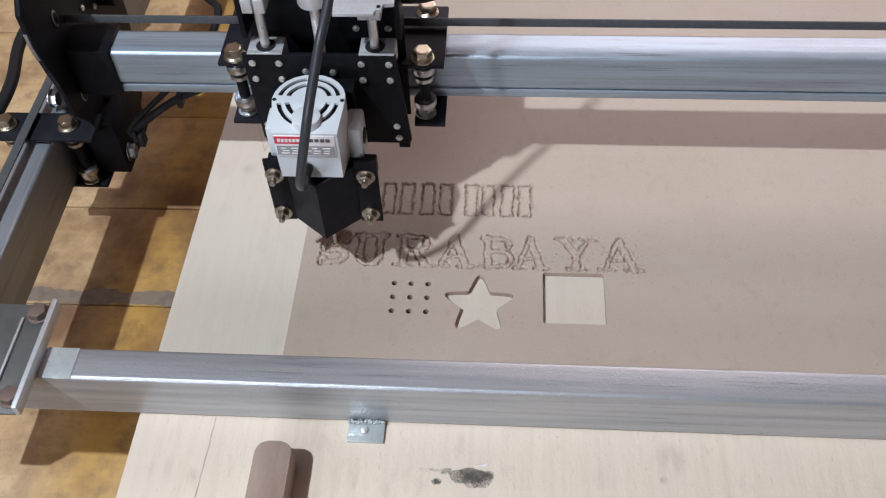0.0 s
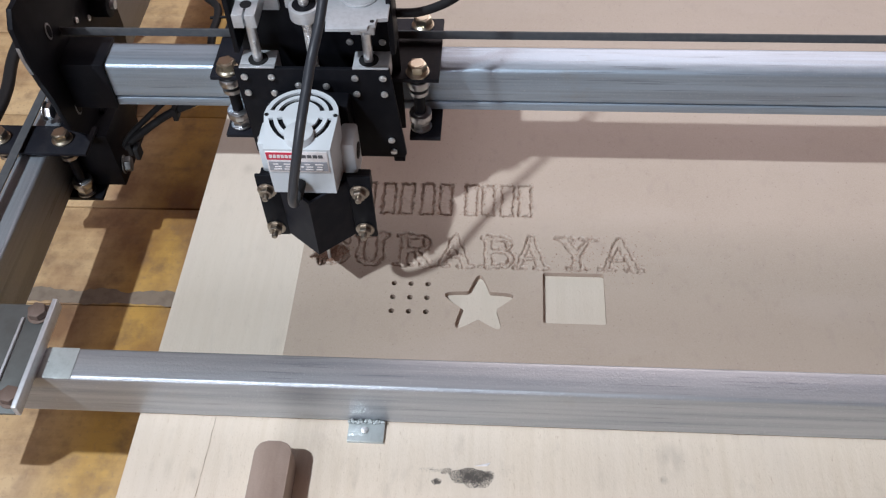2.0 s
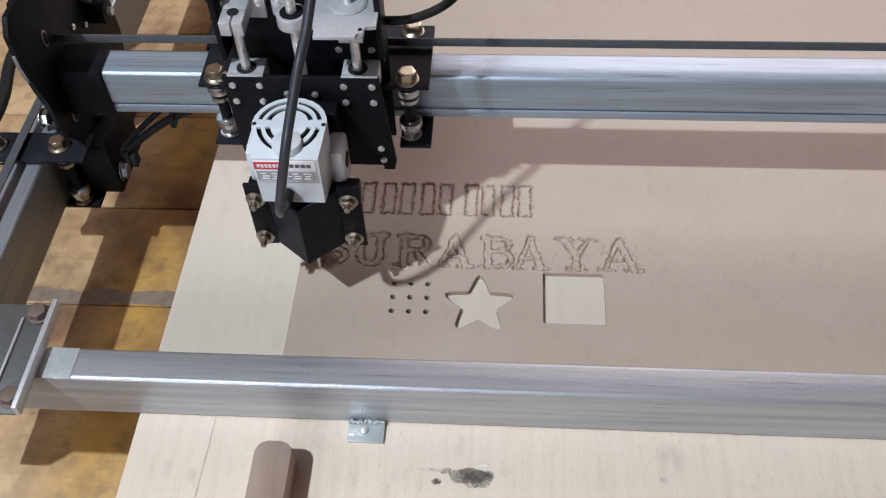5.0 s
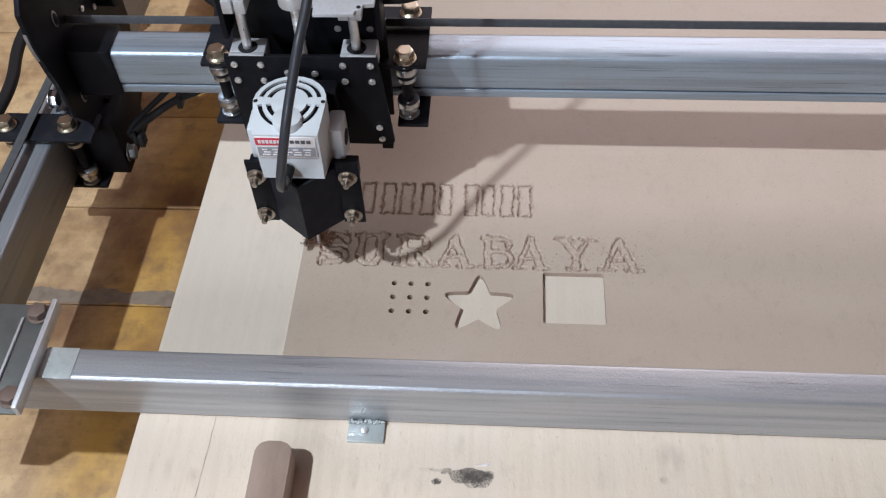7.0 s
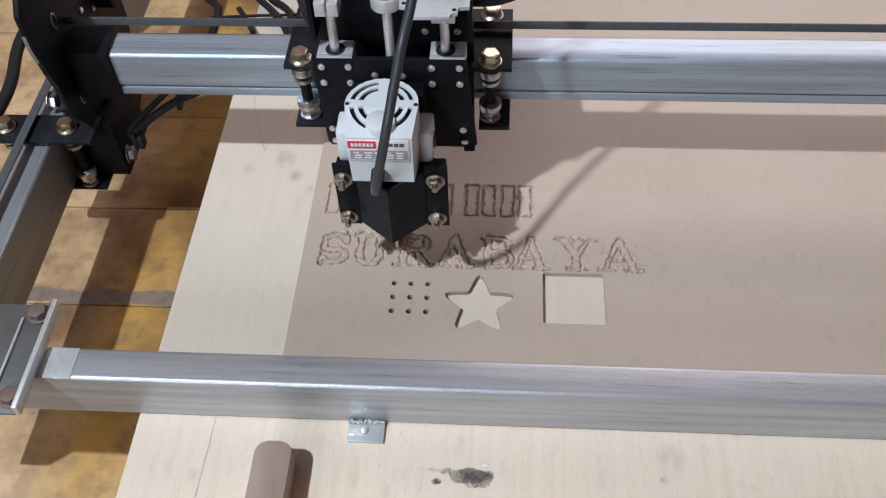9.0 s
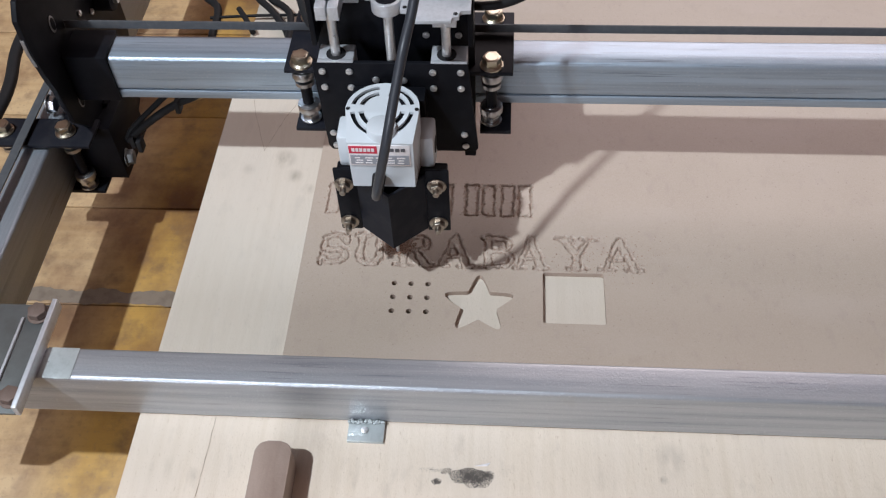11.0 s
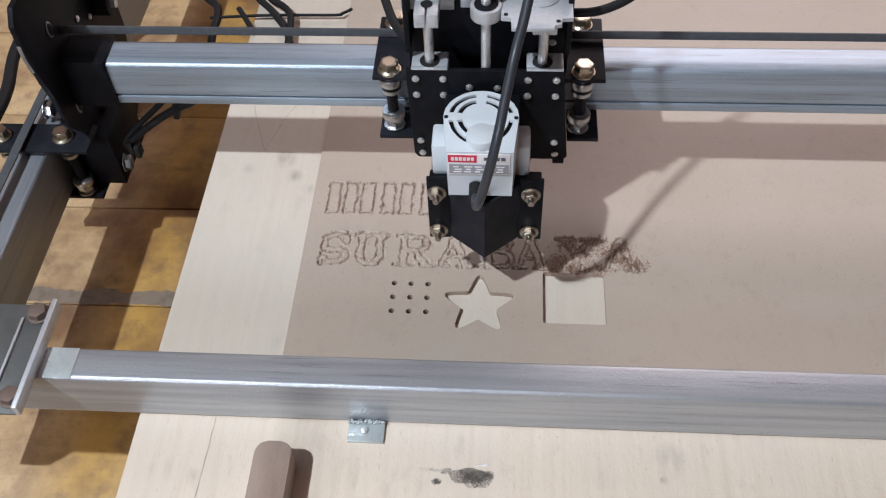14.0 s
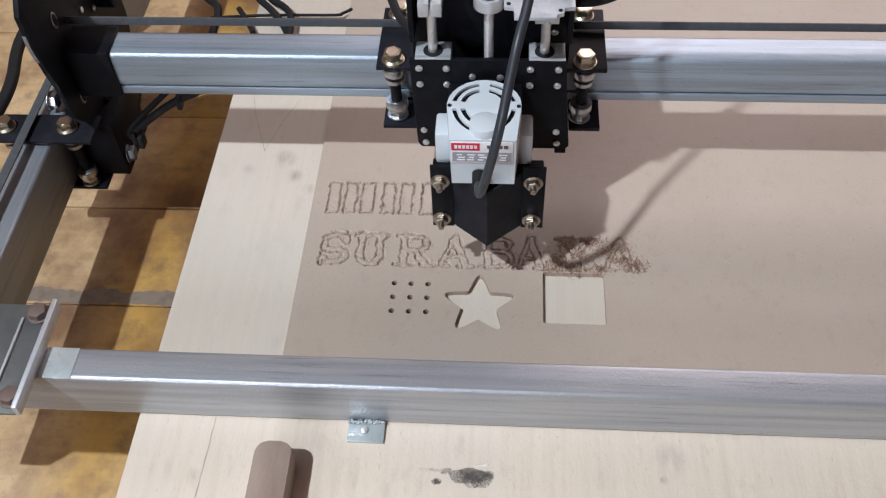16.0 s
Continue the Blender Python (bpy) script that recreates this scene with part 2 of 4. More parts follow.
def placed(key, build, material, name, parent, x, y, z, turn=(0, 0, 0), label=""):
    """A small repeated part that shares its mesh."""
    if key not in SHARED:
        bm = build()
        bmesh.ops.recalc_face_normals(bm, faces=bm.faces)
        me = bpy.data.meshes.new(name)
        bm.to_mesh(me)
        bm.free()
        me.materials.append(material)
        me.shade_smooth()
        me.set_sharp_from_angle(angle=radians(35))
        SHARED[key] = me
    ob = new(name, SHARED[key])
    ob.parent = parent
    ob.location = Vector((x, y, z)) - base_of(parent)
    ob.rotation_euler = [radians(t) for t in turn]
    if label:
        ob["label"] = label
    return ob


def build_flange_bolt():
    bm = cyl((0, 0, 0), (0, 0, 0.0016), 0.0092, 24, bevel=0.0004)
    cyl((0, 0, 0.0014), (0, 0, 0.003), 0.0088, 24, 0.007, bm=bm)
    cyl((0, 0, 0.0025), (0, 0, 0.009), 0.0074, 6, bm=bm, bevel=0.0006)
    cyl((0, 0, 0.0088), (0, 0, 0.0094), 0.0055, 18, 0.005, bm=bm)
    return bm


def build_bearing():
    bm = cyl((0, 0, -0.0035), (0, 0, 0.0035), 0.0092, 28, bevel=0.0008)
    cyl((0, 0, -0.0042), (0, 0, 0.0042), 0.006, 18, bm=bm)
    return bm


def build_nut():
    bm = cyl((0, 0, 0), (0, 0, 0.0012), 0.0088, 22, bevel=0.0003)
    cyl((0, 0, 0.001), (0, 0, 0.0072), 0.0073, 6, bm=bm, bevel=0.0006)
    return bm


def build_screw():
    bm = cyl((0, 0, 0), (0, 0, 0.0016), 0.0028, 16, bevel=0.0005)
    cyl((0, 0, 0.0012), (0, 0, 0.0021), 0.0016, 6, bm=bm)
    return bm


def build_stud():
    bm = cyl((0, 0, 0), (0, 0, 0.0011), 0.0074, 22, bevel=0.0003)
    cyl((0, 0, 0.001), (0, 0, 0.0055), 0.0052, 6, bm=bm, bevel=0.0005)
    cyl((0, 0, 0.005), (0, 0, 0.0105), 0.0024, 14, bm=bm, bevel=0.0005)
    return bm


def wheel_stack(parent, x, y, top, bottom):
    """A flange bolt with bearings on it, held by a nut under the lower plate."""
    placed("bolt", build_flange_bolt, M_ZINC, "flange_bolt", parent, x, y, top, (0, 0, random.uniform(0, 60)), "yellow zinc flange bolt")
    part("axle", cyl((x, y, bottom - 0.004), (x, y, top), 0.0045, 14), M_BLACK, parent)
    for z in (top - 0.009, bottom + 0.014):
        placed("bearing", build_bearing, M_BEARING, "bearing", parent, x, y, z, label="bright steel ball bearing")
    placed("nut", build_nut, M_BEARING, "nut", parent, x, y, bottom + 0.001, (0, 0, 12))
    part("washer", cyl((x, y, top - 0.020), (x, y, top - 0.0165), 0.0078, 20), M_BEARING, parent)


# ---- the room round the machine ----
def room():
    label = "plain plastered workshop wall"
    solo("floor", box(-4.2, 4.2, -2.8, 2.5, -0.92, -0.86), M_FLOOR, "grey concrete workshop floor", "floor", "structure")
    solo("wall_west", box(-4.3, -4.2, -2.8, 2.5, -0.92, 4.8), M_WALL, label, "wall", "structure")
    solo("wall_east", box(4.2, 4.3, -2.8, 2.5, -0.92, 4.8), M_WALL, label, "wall", "structure")
    for name, y, x0, x1, z0, z1 in (("wall_south", -2.9, -2.04, -0.56, 0.91, 1.69), ("wall_north", 2.4, -0.3, 2.1, 0.85, 2.75)):
        bm = box(-4.3, x0, y, y + 0.1, -0.92, 4.8)
        box(x1, 4.3, y, y + 0.1, -0.92, 4.8, bm=bm)
        box(x0, x1, y, y + 0.1, -0.92, z0, bm=bm)
        box(x0, x1, y, y + 0.1, z1, 4.8, bm=bm)
        solo(name, bm, M_WALL, label + " with a window opening", "wall", "structure")
    solo("ceiling", box(-4.3, 4.3, -2.9, 2.5, 4.8, 4.86), M_WALL, "plain workshop ceiling", "ceiling", "structure")


room()

# ---- work table ----
TABLE_Z = -0.088
PLY_Z = -0.020
PLY_TOP = -0.002
PLANK_Y = [-0.62, -0.335, -0.13, 0.0680, 0.19, 0.325, 0.47, 0.62, 0.80]


def work_table():
    t = thing("work_table", 0, 0, TABLE_Z, "stained yellow-brown plank workbench under the machine", "table")
    for i in range(len(PLANK_Y) - 1):
        z = TABLE_Z - (0.0005 * (i % 2))
        part("plank", box(-0.95, 0.95, PLANK_Y[i] + 0.0007, PLANK_Y[i + 1] - 0.0007, TABLE_Z - 0.03, z, 0.0012), M_TABLE, t)
    for x in (-0.88, 0.88):
        for y in (-0.55, 0.73):
            part("leg", box(x - 0.03, x + 0.03, y - 0.03, y + 0.03, -0.86, TABLE_Z - 0.031, 0.003), M_TABLE, t)


work_table()


def worn_strip():
    rng = random.Random(5)
    bm = bmesh.new()
    n = 40
    lo, hi = [], []
    for k in range(n + 1):
        x = -0.485 + 0.175 * k / n
        lo.append(bm.verts.new((x, 0.0685 + 0.002 * rng.random() + 0.0012 * math.sin(k * 0.35), TABLE_Z + 0.0003)))
        hi.append(bm.verts.new((x, 0.0835 + 0.003 * rng.random() + 0.0015 * math.sin(k * 0.5), TABLE_Z + 0.0003)))
    for k in range(n):
        bm.faces.new((lo[k], lo[k + 1], hi[k + 1], hi[k]))
    solo("worn_strip", bm, M_WORN, "grey worn strip of bare wood on the table", "stain", "structure")


worn_strip()


def plywood():
    t = thing("plywood_base", -0.308, -0.45, PLY_Z, "pale plywood base sheet with a thin veneer crack", "plywood")
    part("sheet", box(-0.3076, 0.80, -0.45, 0.74, PLY_Z, PLY_TOP, 0.0005), M_PLY, t)
    for x in (-0.26, 0.2, 0.7):
        part("batten", box(x, x + 0.04, -0.44, 0.73, TABLE_Z, PLY_Z, 0.001), M_TABLE, t)
    rng = random.Random(3)
    for x0, x1, y0, y1 in ((-0.2483, -0.2512, -0.0925, -0.19), (-0.2620, -0.2803, 0.1902, 0.2426), (-0.2803, -0.2867, 0.2426, 0.268), (-0.2620, -0.2490, 0.1902, 0.2361), (-0.2490, -0.2392, 0.2361, 0.259)):
        bm = bmesh.new()
        row = []
        n = 24
        for k in range(n + 1):
            u = k / n
            x, y = x0 + (x1 - x0) * u + rng.uniform(-1, 1) * 0.0003, y0 + (y1 - y0) * u
            w = 0.00013 * (0.4 + rng.random())
            row.append((bm.verts.new((x - w, y, PLY_TOP + 0.0002)), bm.verts.new((x + w, y, PLY_TOP + 0.0002))))
        for p, q in zip(row[:-1], row[1:]):
            bm.faces.new((p[0], p[1], q[1], q[0]))
        part("veneer_crack", bm, M_CRACK, t)


plywood()

# ---- machine frame ----
RAIL_Y, RAIL_W, RAIL_Z = -0.0920, 0.0267, 0.0475


def machine_frame():
    t = thing("machine_frame", -0.45, -0.08, 0, "aluminium box-section frame of a hobby router machine", "machine frame")
    part("front_rail", tube("x", -0.4365, 0.80, RAIL_Y, RAIL_Y + RAIL_W, PLY_TOP + 0.0002, RAIL_Z), M_TUBE_X, t, "scuffed aluminium box-section rail")
    part("tape", box(-0.3685, -0.3450, RAIL_Y - 0.0004, RAIL_Y + RAIL_W - 0.001, RAIL_Z + 0.0001, RAIL_Z + 0.0006, 0.0002), M_TAPE, t, "pale translucent tape round the rail end")
    part("side_rail", tube("y", -0.118, 0.74, -0.463, -0.437, -0.0140, 0.0465), M_TUBE_Y, t, "scuffed aluminium box-section rail")
    part("rail_foot", box(-0.4625, -0.4525, 0.30, 0.36, TABLE_Z, -0.0142), M_BRACKET, t)
    part("corner_plate", box(-0.465, -0.3740, -0.1235, -0.030, 0.0480, 0.0503, 0.0004), M_BRACKET, t, "dull zinc corner plate")
    part("plate_lip", box(-0.3739, -0.3700, -0.1235, -0.030, 0.0480, 0.0590, 0.0006), M_CASTALU, t, "bright raised lip of the corner plate")
    part("plate_rib", box(-0.3960, -0.3940, -0.112, -0.043, 0.0504, 0.0524, 0.0004), M_CASTALU, t)
    for x, y in ((-0.384, -0.0395), (-0.380, -0.1115)):
        placed("cbolt", build_nut, M_RUST, "plate_bolt", t, x, y, 0.0506, (0, 0, 20))
    bm = box(-0.1465, -0.1195, -0.1095, -0.0925, PLY_TOP, PLY_TOP + 0.0030, 0.0004)
    part("hold_down_tab", bm, M_TAPE, t, "small zinc hold-down tab with a ragged weld")
    bm = bmesh.new()
    for i in range(26):
        x = -0.146 + 0.026 * i / 25
        bmesh.ops.create_icosphere(bm, subdivisions=1, radius=random.uniform(0.0008, 0.0019), matrix=Matrix.Translation((x, -0.0926 - random.uniform(0, 0.0018), random.uniform(0.001, 0.003))))
    part("weld", bm, M_TAPE, t)
    placed("tabscrew", build_screw, M_CHROME, "screw", t, -0.134, -0.1005, 0.0010)
    part("side_belt", box(-0.4625, -0.4545, -0.03, 0.74, 0.0562, 0.0577, 0.0003), M_BELT, t, "black toothed drive belt")


machine_frame()


# ---- engraved board ----
MDF_T = 0.003
PATCH = (-0.2, 0.094, 0.0512, 0.156)


def arc(cx, cy, rx, ry, a0, a1, n=10):
    return [(cx + rx * math.cos(radians(a0 + (a1 - a0) * i / n)), cy + ry * math.sin(radians(a0 + (a1 - a0) * i / n))) for i in range(n + 1)]


# strokes of the slab letters in a box 1 wide and 1 high: (half thickness, points)
LETTERS = {}
LETTERS["S"] = [(0.085, arc(0.5, 0.73, 0.33, 0.2, 20, 180) + arc(0.5, 0.52, 0.33, 0.06, 180, 250, 3) + arc(0.5, 0.3, 0.36, 0.21, 75, -160, 14)), (0.05, [(0.85, 0.98), (0.85, 0.7)]), (0.05, [(0.12, 0.02), (0.12, 0.32)])]
LETTERS["U"] = [(0.10, [(0.24, 0.95), (0.24, 0.35)] + arc(0.5, 0.33, 0.26, 0.27, 180, 360) + [(0.76, 0.95)]), (0.045, [(0.06, 0.955), (0.44, 0.955)]), (0.045, [(0.58, 0.955), (0.94, 0.955)])]
LETTERS["R"] = [(0.10, [(0.25, 0.05), (0.25, 0.95)]), (0.075, [(0.2, 0.93), (0.6, 0.93)] + arc(0.6, 0.72, 0.2, 0.21, 90, -90) + [(0.25, 0.5)]), (0.09, [(0.52, 0.5), (0.82, 0.06)]), (0.045, [(0.06, 0.045), (0.45, 0.045)]), (0.045, [(0.7, 0.045), (0.97, 0.045)]), (0.045, [(0.06, 0.955), (0.3, 0.955)])]
LETTERS["A"] = [(0.06, [(0.17, 0.05), (0.47, 0.93)]), (0.10, [(0.51, 0.93), (0.80, 0.05)]), (0.05, [(0.28, 0.34), (0.68, 0.34)]), (0.045, [(0.03, 0.045), (0.34, 0.045)]), (0.045, [(0.6, 0.045), (0.97, 0.045)])]
LETTERS["B"] = [(0.10, [(0.25, 0.05), (0.25, 0.95)]), (0.07, [(0.2, 0.93), (0.6, 0.93)] + arc(0.6, 0.735, 0.2, 0.19, 90, -90) + [(0.3, 0.53)]), (0.07, [(0.3, 0.53), (0.62, 0.53)] + arc(0.62, 0.3, 0.25, 0.23, 90, -90) + [(0.2, 0.07)]), (0.045, [(0.06, 0.955), (0.3, 0.955)]), (0.045, [(0.06, 0.045), (0.3, 0.045)])]
LETTERS["Y"] = [(0.10, [(0.2, 0.95), (0.5, 0.45)]), (0.06, [(0.8, 0.95), (0.5, 0.45)]), (0.10, [(0.5, 0.45), (0.5, 0.05)]), (0.045, [(0.04, 0.955), (0.4, 0.955)]), (0.045, [(0.62, 0.955), (0.96, 0.955)]), (0.045, [(0.3, 0.045), (0.7, 0.045)])]
WORD = [("S", -0.192, 0.028), ("U", -0.163, 0.031), ("R", -0.127, 0.034), ("A", -0.092, 0.033), ("B", -0.055, 0.032), ("A", -0.026, 0.029), ("Y", 0.009, 0.036), ("A", 0.045, 0.037)]
BARS = [(x, x + 0.0105) for x in (-0.1915, -0.1765, -0.1615, -0.1425, -0.1265, -0.1080, -0.0920, -0.0690, -0.0540, -0.0370, -0.0220)]


def seg_dist(px, py, a, b):
    ax, ay = a
    dx, dy = b[0] - ax, b[1] - ay
    k = np.clip(((px - ax) * dx + (py - ay) * dy) / (dx * dx + dy * dy + 1e-12), 0, 1)
    return np.hypot(px - ax - k * dx, py - ay - k * dy)


def letter_field(px, py):
    """Distance to the inside of the lettering: below zero inside a letter."""
    d = np.full(px.shape, 1.0)
    for ch, x, w in WORD:
        h, y0 = 0.0345, 0.0535
        for half, pts in LETTERS[ch]:
            q = [(x + w * u, y0 + h * v) for u, v in pts]
            for p0, p1 in zip(q[:-1], q[1:]):
                d = np.minimum(d, seg_dist(px, py, p0, p1) - half * 0.032)
    for x0, x1 in BARS:
        dx = np.maximum(x0 - px, px - x1)
        dy = np.maximum(0.1115 - py, py - 0.1470)
        out = np.hypot(np.maximum(dx, 0), np.maximum(dy, 0)) + np.minimum(np.maximum(dx, dy), 0)
        d = np.minimum(d, out)
    return d


def mdf_board():
    # the flat sheet with a star, a square and nine holes cut through it
    x0, x1, y0, y1 = PATCH
    loops = [[(-0.2056, -0.063), (0.62, -0.063), (0.62, 0.70), (-0.2056, 0.70)], [(x0, y0), (x1, y0), (x1, y1), (x0, y1)]]
    loops.append(rounded(-0.0018, 0.0485, -0.0008, 0.0500, 0.0022, 4))
    star = []
    for k in range(10):
        r, t = (0.0358, 0.0152)[k % 2], math.pi * k / 5
        star.append((-0.0537 + r * math.sin(t), 0.0162 + r * math.cos(t)))
    soft = []
    for k in range(10):
        p, a, b = Vector(star[k]), Vector(star[k - 1]), Vector(star[(k + 1) % 10])
        c = 0.0135 if k % 2 == 0 else 0.0014
        u, v = p + (a - p).normalized() * c, p + (b - p).normalized() * c
        for i in range(5):
            s = i / 4
            soft.append(tuple(u * (1 - s) ** 2 + p * 2 * s * (1 - s) + v * s * s))
    loops.append(soft)
    for j in range(3):
        for i in range(3):
            cx, cy = -0.1241 + 0.014 * i, 0.0350 - 0.014 * j
            loops.append([(cx + 0.0024 * math.cos(6.2832 * k / 16), cy + 0.0024 * math.sin(6.2832 * k / 16)) for k in range(16)])
    bm = bmesh.new()
    edges = []
    for loop in loops:
        vs = [bm.verts.new((x, y, MDF_T)) for x, y in loop]
        edges += [bm.edges.new((vs[k], vs[(k + 1) % len(vs)])) for k in range(len(vs))]
    bmesh.ops.triangle_fill(bm, use_beauty=True, use_dissolve=False, edges=edges)
    for e in edges:
        p, q = e.verts
        r = bm.verts.new((q.co.x, q.co.y, PLY_TOP + 0.0002))
        u = bm.verts.new((p.co.x, p.co.y, PLY_TOP + 0.0002))
        bm.faces.new((p, q, r, u))
    bmesh.ops.remove_doubles(bm, verts=bm.verts[:], dist=1e-6)
    bmesh.ops.recalc_face_normals(bm, faces=bm.faces)
    flat = bpy.data.meshes.new("sheet")
    bm.to_mesh(flat)
    bm.free()
    # the carved part: a fine relief with a ragged groove along each letter's edge
    step = 0.00065
    nx, ny = round((x1 - x0) / step), round((y1 - y0) / step)
    gx, gy = np.meshgrid(np.linspace(x0, x1, nx + 1), np.linspace(y0, y1, ny + 1))
    rng = np.random.RandomState(4)

    def soft_noise(size):
        g = rng.rand(int((y1 - y0) / size) + 3, int((x1 - x0) / size) + 3)
        u, v = (gx - x0) / size, (gy - y0) / size
        i, j = u.astype(int), v.astype(int)
        u, v = u - i, v - j
        return (g[j, i] * (1 - u) + g[j, i + 1] * u) * (1 - v) + (g[j + 1, i] * (1 - u) + g[j + 1, i + 1] * u) * v
    wob = (soft_noise(0.004) - 0.5) * 0.0022 + (soft_noise(0.0016) - 0.5) * 0.0016
    f = letter_field(gx, gy) + wob
    ragged = soft_noise(0.0025)
    groove = np.clip(1 - np.abs(f) / 0.0011, 0, 1) ** 0.6 * (0.35 + 1.1 * ragged) * 0.0030
    inside = np.clip(-f / 0.0008, 0, 1) * 0.0005 * soft_noise(0.002)
    burr = np.clip(1 - np.abs(np.abs(f) - 0.0017) / 0.0008, 0, 1) * np.clip(soft_noise(0.0012) - 0.55, 0, 1) * 0.0035
    edge = np.minimum.reduce([gx - x0, x1 - gx, gy - y0, y1 - gy])
    z = MDF_T + (burr - np.minimum(groove, 0.0042) - inside) * np.clip(edge / 0.001, 0, 1)
    verts = np.stack([gx, gy, z], -1).reshape(-1, 3)
    idx = np.arange((nx + 1) * (ny + 1)).reshape(ny + 1, nx + 1)
    quads = np.stack([idx[:-1, :-1], idx[:-1, 1:], idx[1:, 1:], idx[1:, :-1]], -1).reshape(-1, 4)
    cut = (np.maximum(groove * 1.0, 0) > 0.0014) | (burr > 0.0004)
    cut = (cut[:-1, :-1] | cut[1:, 1:]).reshape(-1)
    relief = bpy.data.meshes.new("relief")
    relief.from_pydata(verts.tolist(), [], quads.tolist())
    relief.materials.append(M_MDF)
    relief.materials.append(M_CUT)
    relief.polygons.foreach_set("material_index", cut.astype(np.int32))
    relief.polygons.foreach_set("use_smooth", np.ones(len(quads), dtype=bool))
    flat.materials.clear()
    flat.materials.append(M_MDF)
    flat.materials.append(M_CUT)
    for p in flat.polygons:
        p.material_index = 1 if abs(p.normal.z) < 0.5 else 0
        p.use_smooth = False
    t = thing("engraved_board", -0.2056, -0.063, 0, "brown fibreboard with carved lettering, star, square and holes", "fibreboard")
    for name, me in (("sheet", flat), ("carved_panel", relief)):
        ob = new(name, me)
        me.transform(Matrix.Translation(-base_of(t)))
        ob.parent = t
    # dark discs on the hole bottoms: the shade of deeper holes put into colour
    for j in range(3):
        for i in range(3):
            cx, cy = -0.1241 + 0.014 * i, 0.0350 - 0.014 * j
            part("hole_shade", cyl((cx, cy, PLY_TOP + 0.0002), (cx, cy, PLY_TOP + 0.0006), 0.00225, 14), M_HOLE_SHADE, t, "dark disc for the shade deep in a drilled hole")


mdf_board()


# ---- gantry ----
def gantry():
    t = thing("gantry", -0.44, 0.18, 0.05, "moving gantry with an aluminium beam and black steel side plate", "gantry")
    part("beam", tube("x", -0.4018, 0.78, 0.1690, 0.1998, 0.0975, 0.1315, 0.0032), M_BEAM, t, "scuffed blue-grey aluminium box beam")
    part("lower_bar", box(-0.4018, 0.78, 0.1692, 0.1996, 0.0885, 0.0967, 0.001), M_BEAM, t, "flat aluminium bar under the beam")
    part("drive_belt", box(-0.4015, 0.78, 0.1915, 0.1930, 0.1440, 0.1515, 0.0003), M_BELT, t, "black toothed drive belt")
    # side plate
    outline = [(0.196, -0.015), (0.236, -0.023), (0.273, -0.004), (0.30, 0.07), (0.30, 0.207), (0.142, 0.207), (0.1325, 0.1955), (0.1325, 0.165), (0.1375, 0.137), (0.1425, 0.117), (0.1480, 0.078), (0.163, 0.0600), (0.1854, 0.0295)]
    part("side_plate", prism(outline, -0.4065, -0.402, 0.0005, "x"), M_BLACK, t, "black steel side plate with bare cut edges")
    part("plate_edge", prism([(0.1322, 0.1780), (0.1322, 0.1650), (0.1350, 0.1500), (0.1361, 0.1503), (0.1333, 0.1655), (0.1333, 0.1780)], -0.407, -0.4040, 0.0002, "x"), M_EDGE, t, "worn bare metal edge")
    part("beam_sleeve", prism([(0.1660, 0.0870), (0.2028, 0.0870), (0.2028, 0.1342), (0.1660, 0.1342)], -0.4018, -0.3640, 0.0012, "x"), M_BLACK, t, "black sleeve round the beam end")
    for y, z in ((0.1753, 0.1607), (0.1696, 0.0847)):
        ring = [(y + 0.0045 * math.cos(k * 0.3927), z + 0.0078 * math.sin(k * 0.3927)) for k in range(16)]
        hole = [(y + 0.0030 * math.cos(k * 0.3927), z + 0.0058 * math.sin(k * 0.3927)) for k in range(16)]
        part("slot_rim", prism(ring, -0.4019, -0.4012, 0.0003, "x"), M_EDGE, t, "oval bolt slot with a bare metal rim")
        part("slot_hole", prism(hole, -0.4015, -0.4007, 0.0, "x"), M_BLACK, t)
    for y, z in ((0.2129, 0.1754), (0.2341, 0.1585), (0.2214, 0.1363), (0.2425, 0.1225), (0.1939, 0.195)):
        placed("screw", build_screw, M_CHROME, "screw", t, -0.402, y, z, (0, 90, 0))
    part("pulley", cyl((-0.4018, 0.2594, 0.1240), (-0.386, 0.2594, 0.1240), 0.0110, 24, bevel=0.001), M_BLACK_WORN, t, "black belt pulley")
    part("belt_motor", box(-0.4620, -0.4068, 0.2354, 0.2834, 0.1000, 0.1480, 0.003), M_BLACK, t, "black square stepper motor on the outer side")
    part("pulley_axle", cyl((-0.4018, 0.2594, 0.1240), (-0.382, 0.2594, 0.1240), 0.004, 14), M_CHROME, t)
    part("pulley_bracket", prism([(0.2425, 0.150), (0.2573, 0.150), (0.2573, 0.133)], -0.4018, -0.396, 0.0004, "x"), M_EDGE, t)
    # foot on the side rail
    part("foot_plate", box(-0.487, -0.398, 0.1445, 0.1785, 0.0500, 0.0535, 0.0006), M_BLACK_WORN, t, "dusty black steel foot plate")
    # hidden plate added to block lamp light from a gap in the table shadow
    part("rear_light_block", box(-0.4400, -0.398, 0.1990, 0.262, 0.0500, 0.0535, 0.0006), M_BLACK, t)
    part("lower_foot_plate", box(-0.484, -0.4075, 0.1540, 0.1900, -0.0185, -0.0145, 0.0006), M_BLACK, t)
    part("foot_block", box(-0.4340, -0.3885, 0.1700, 0.235, -0.0140, 0.0498, 0.001), M_BLACK, t, "black spacer block")
    for x in (-0.4234, -0.4797):
        wheel_stack(t, x, 0.161, 0.0536, -0.0144)
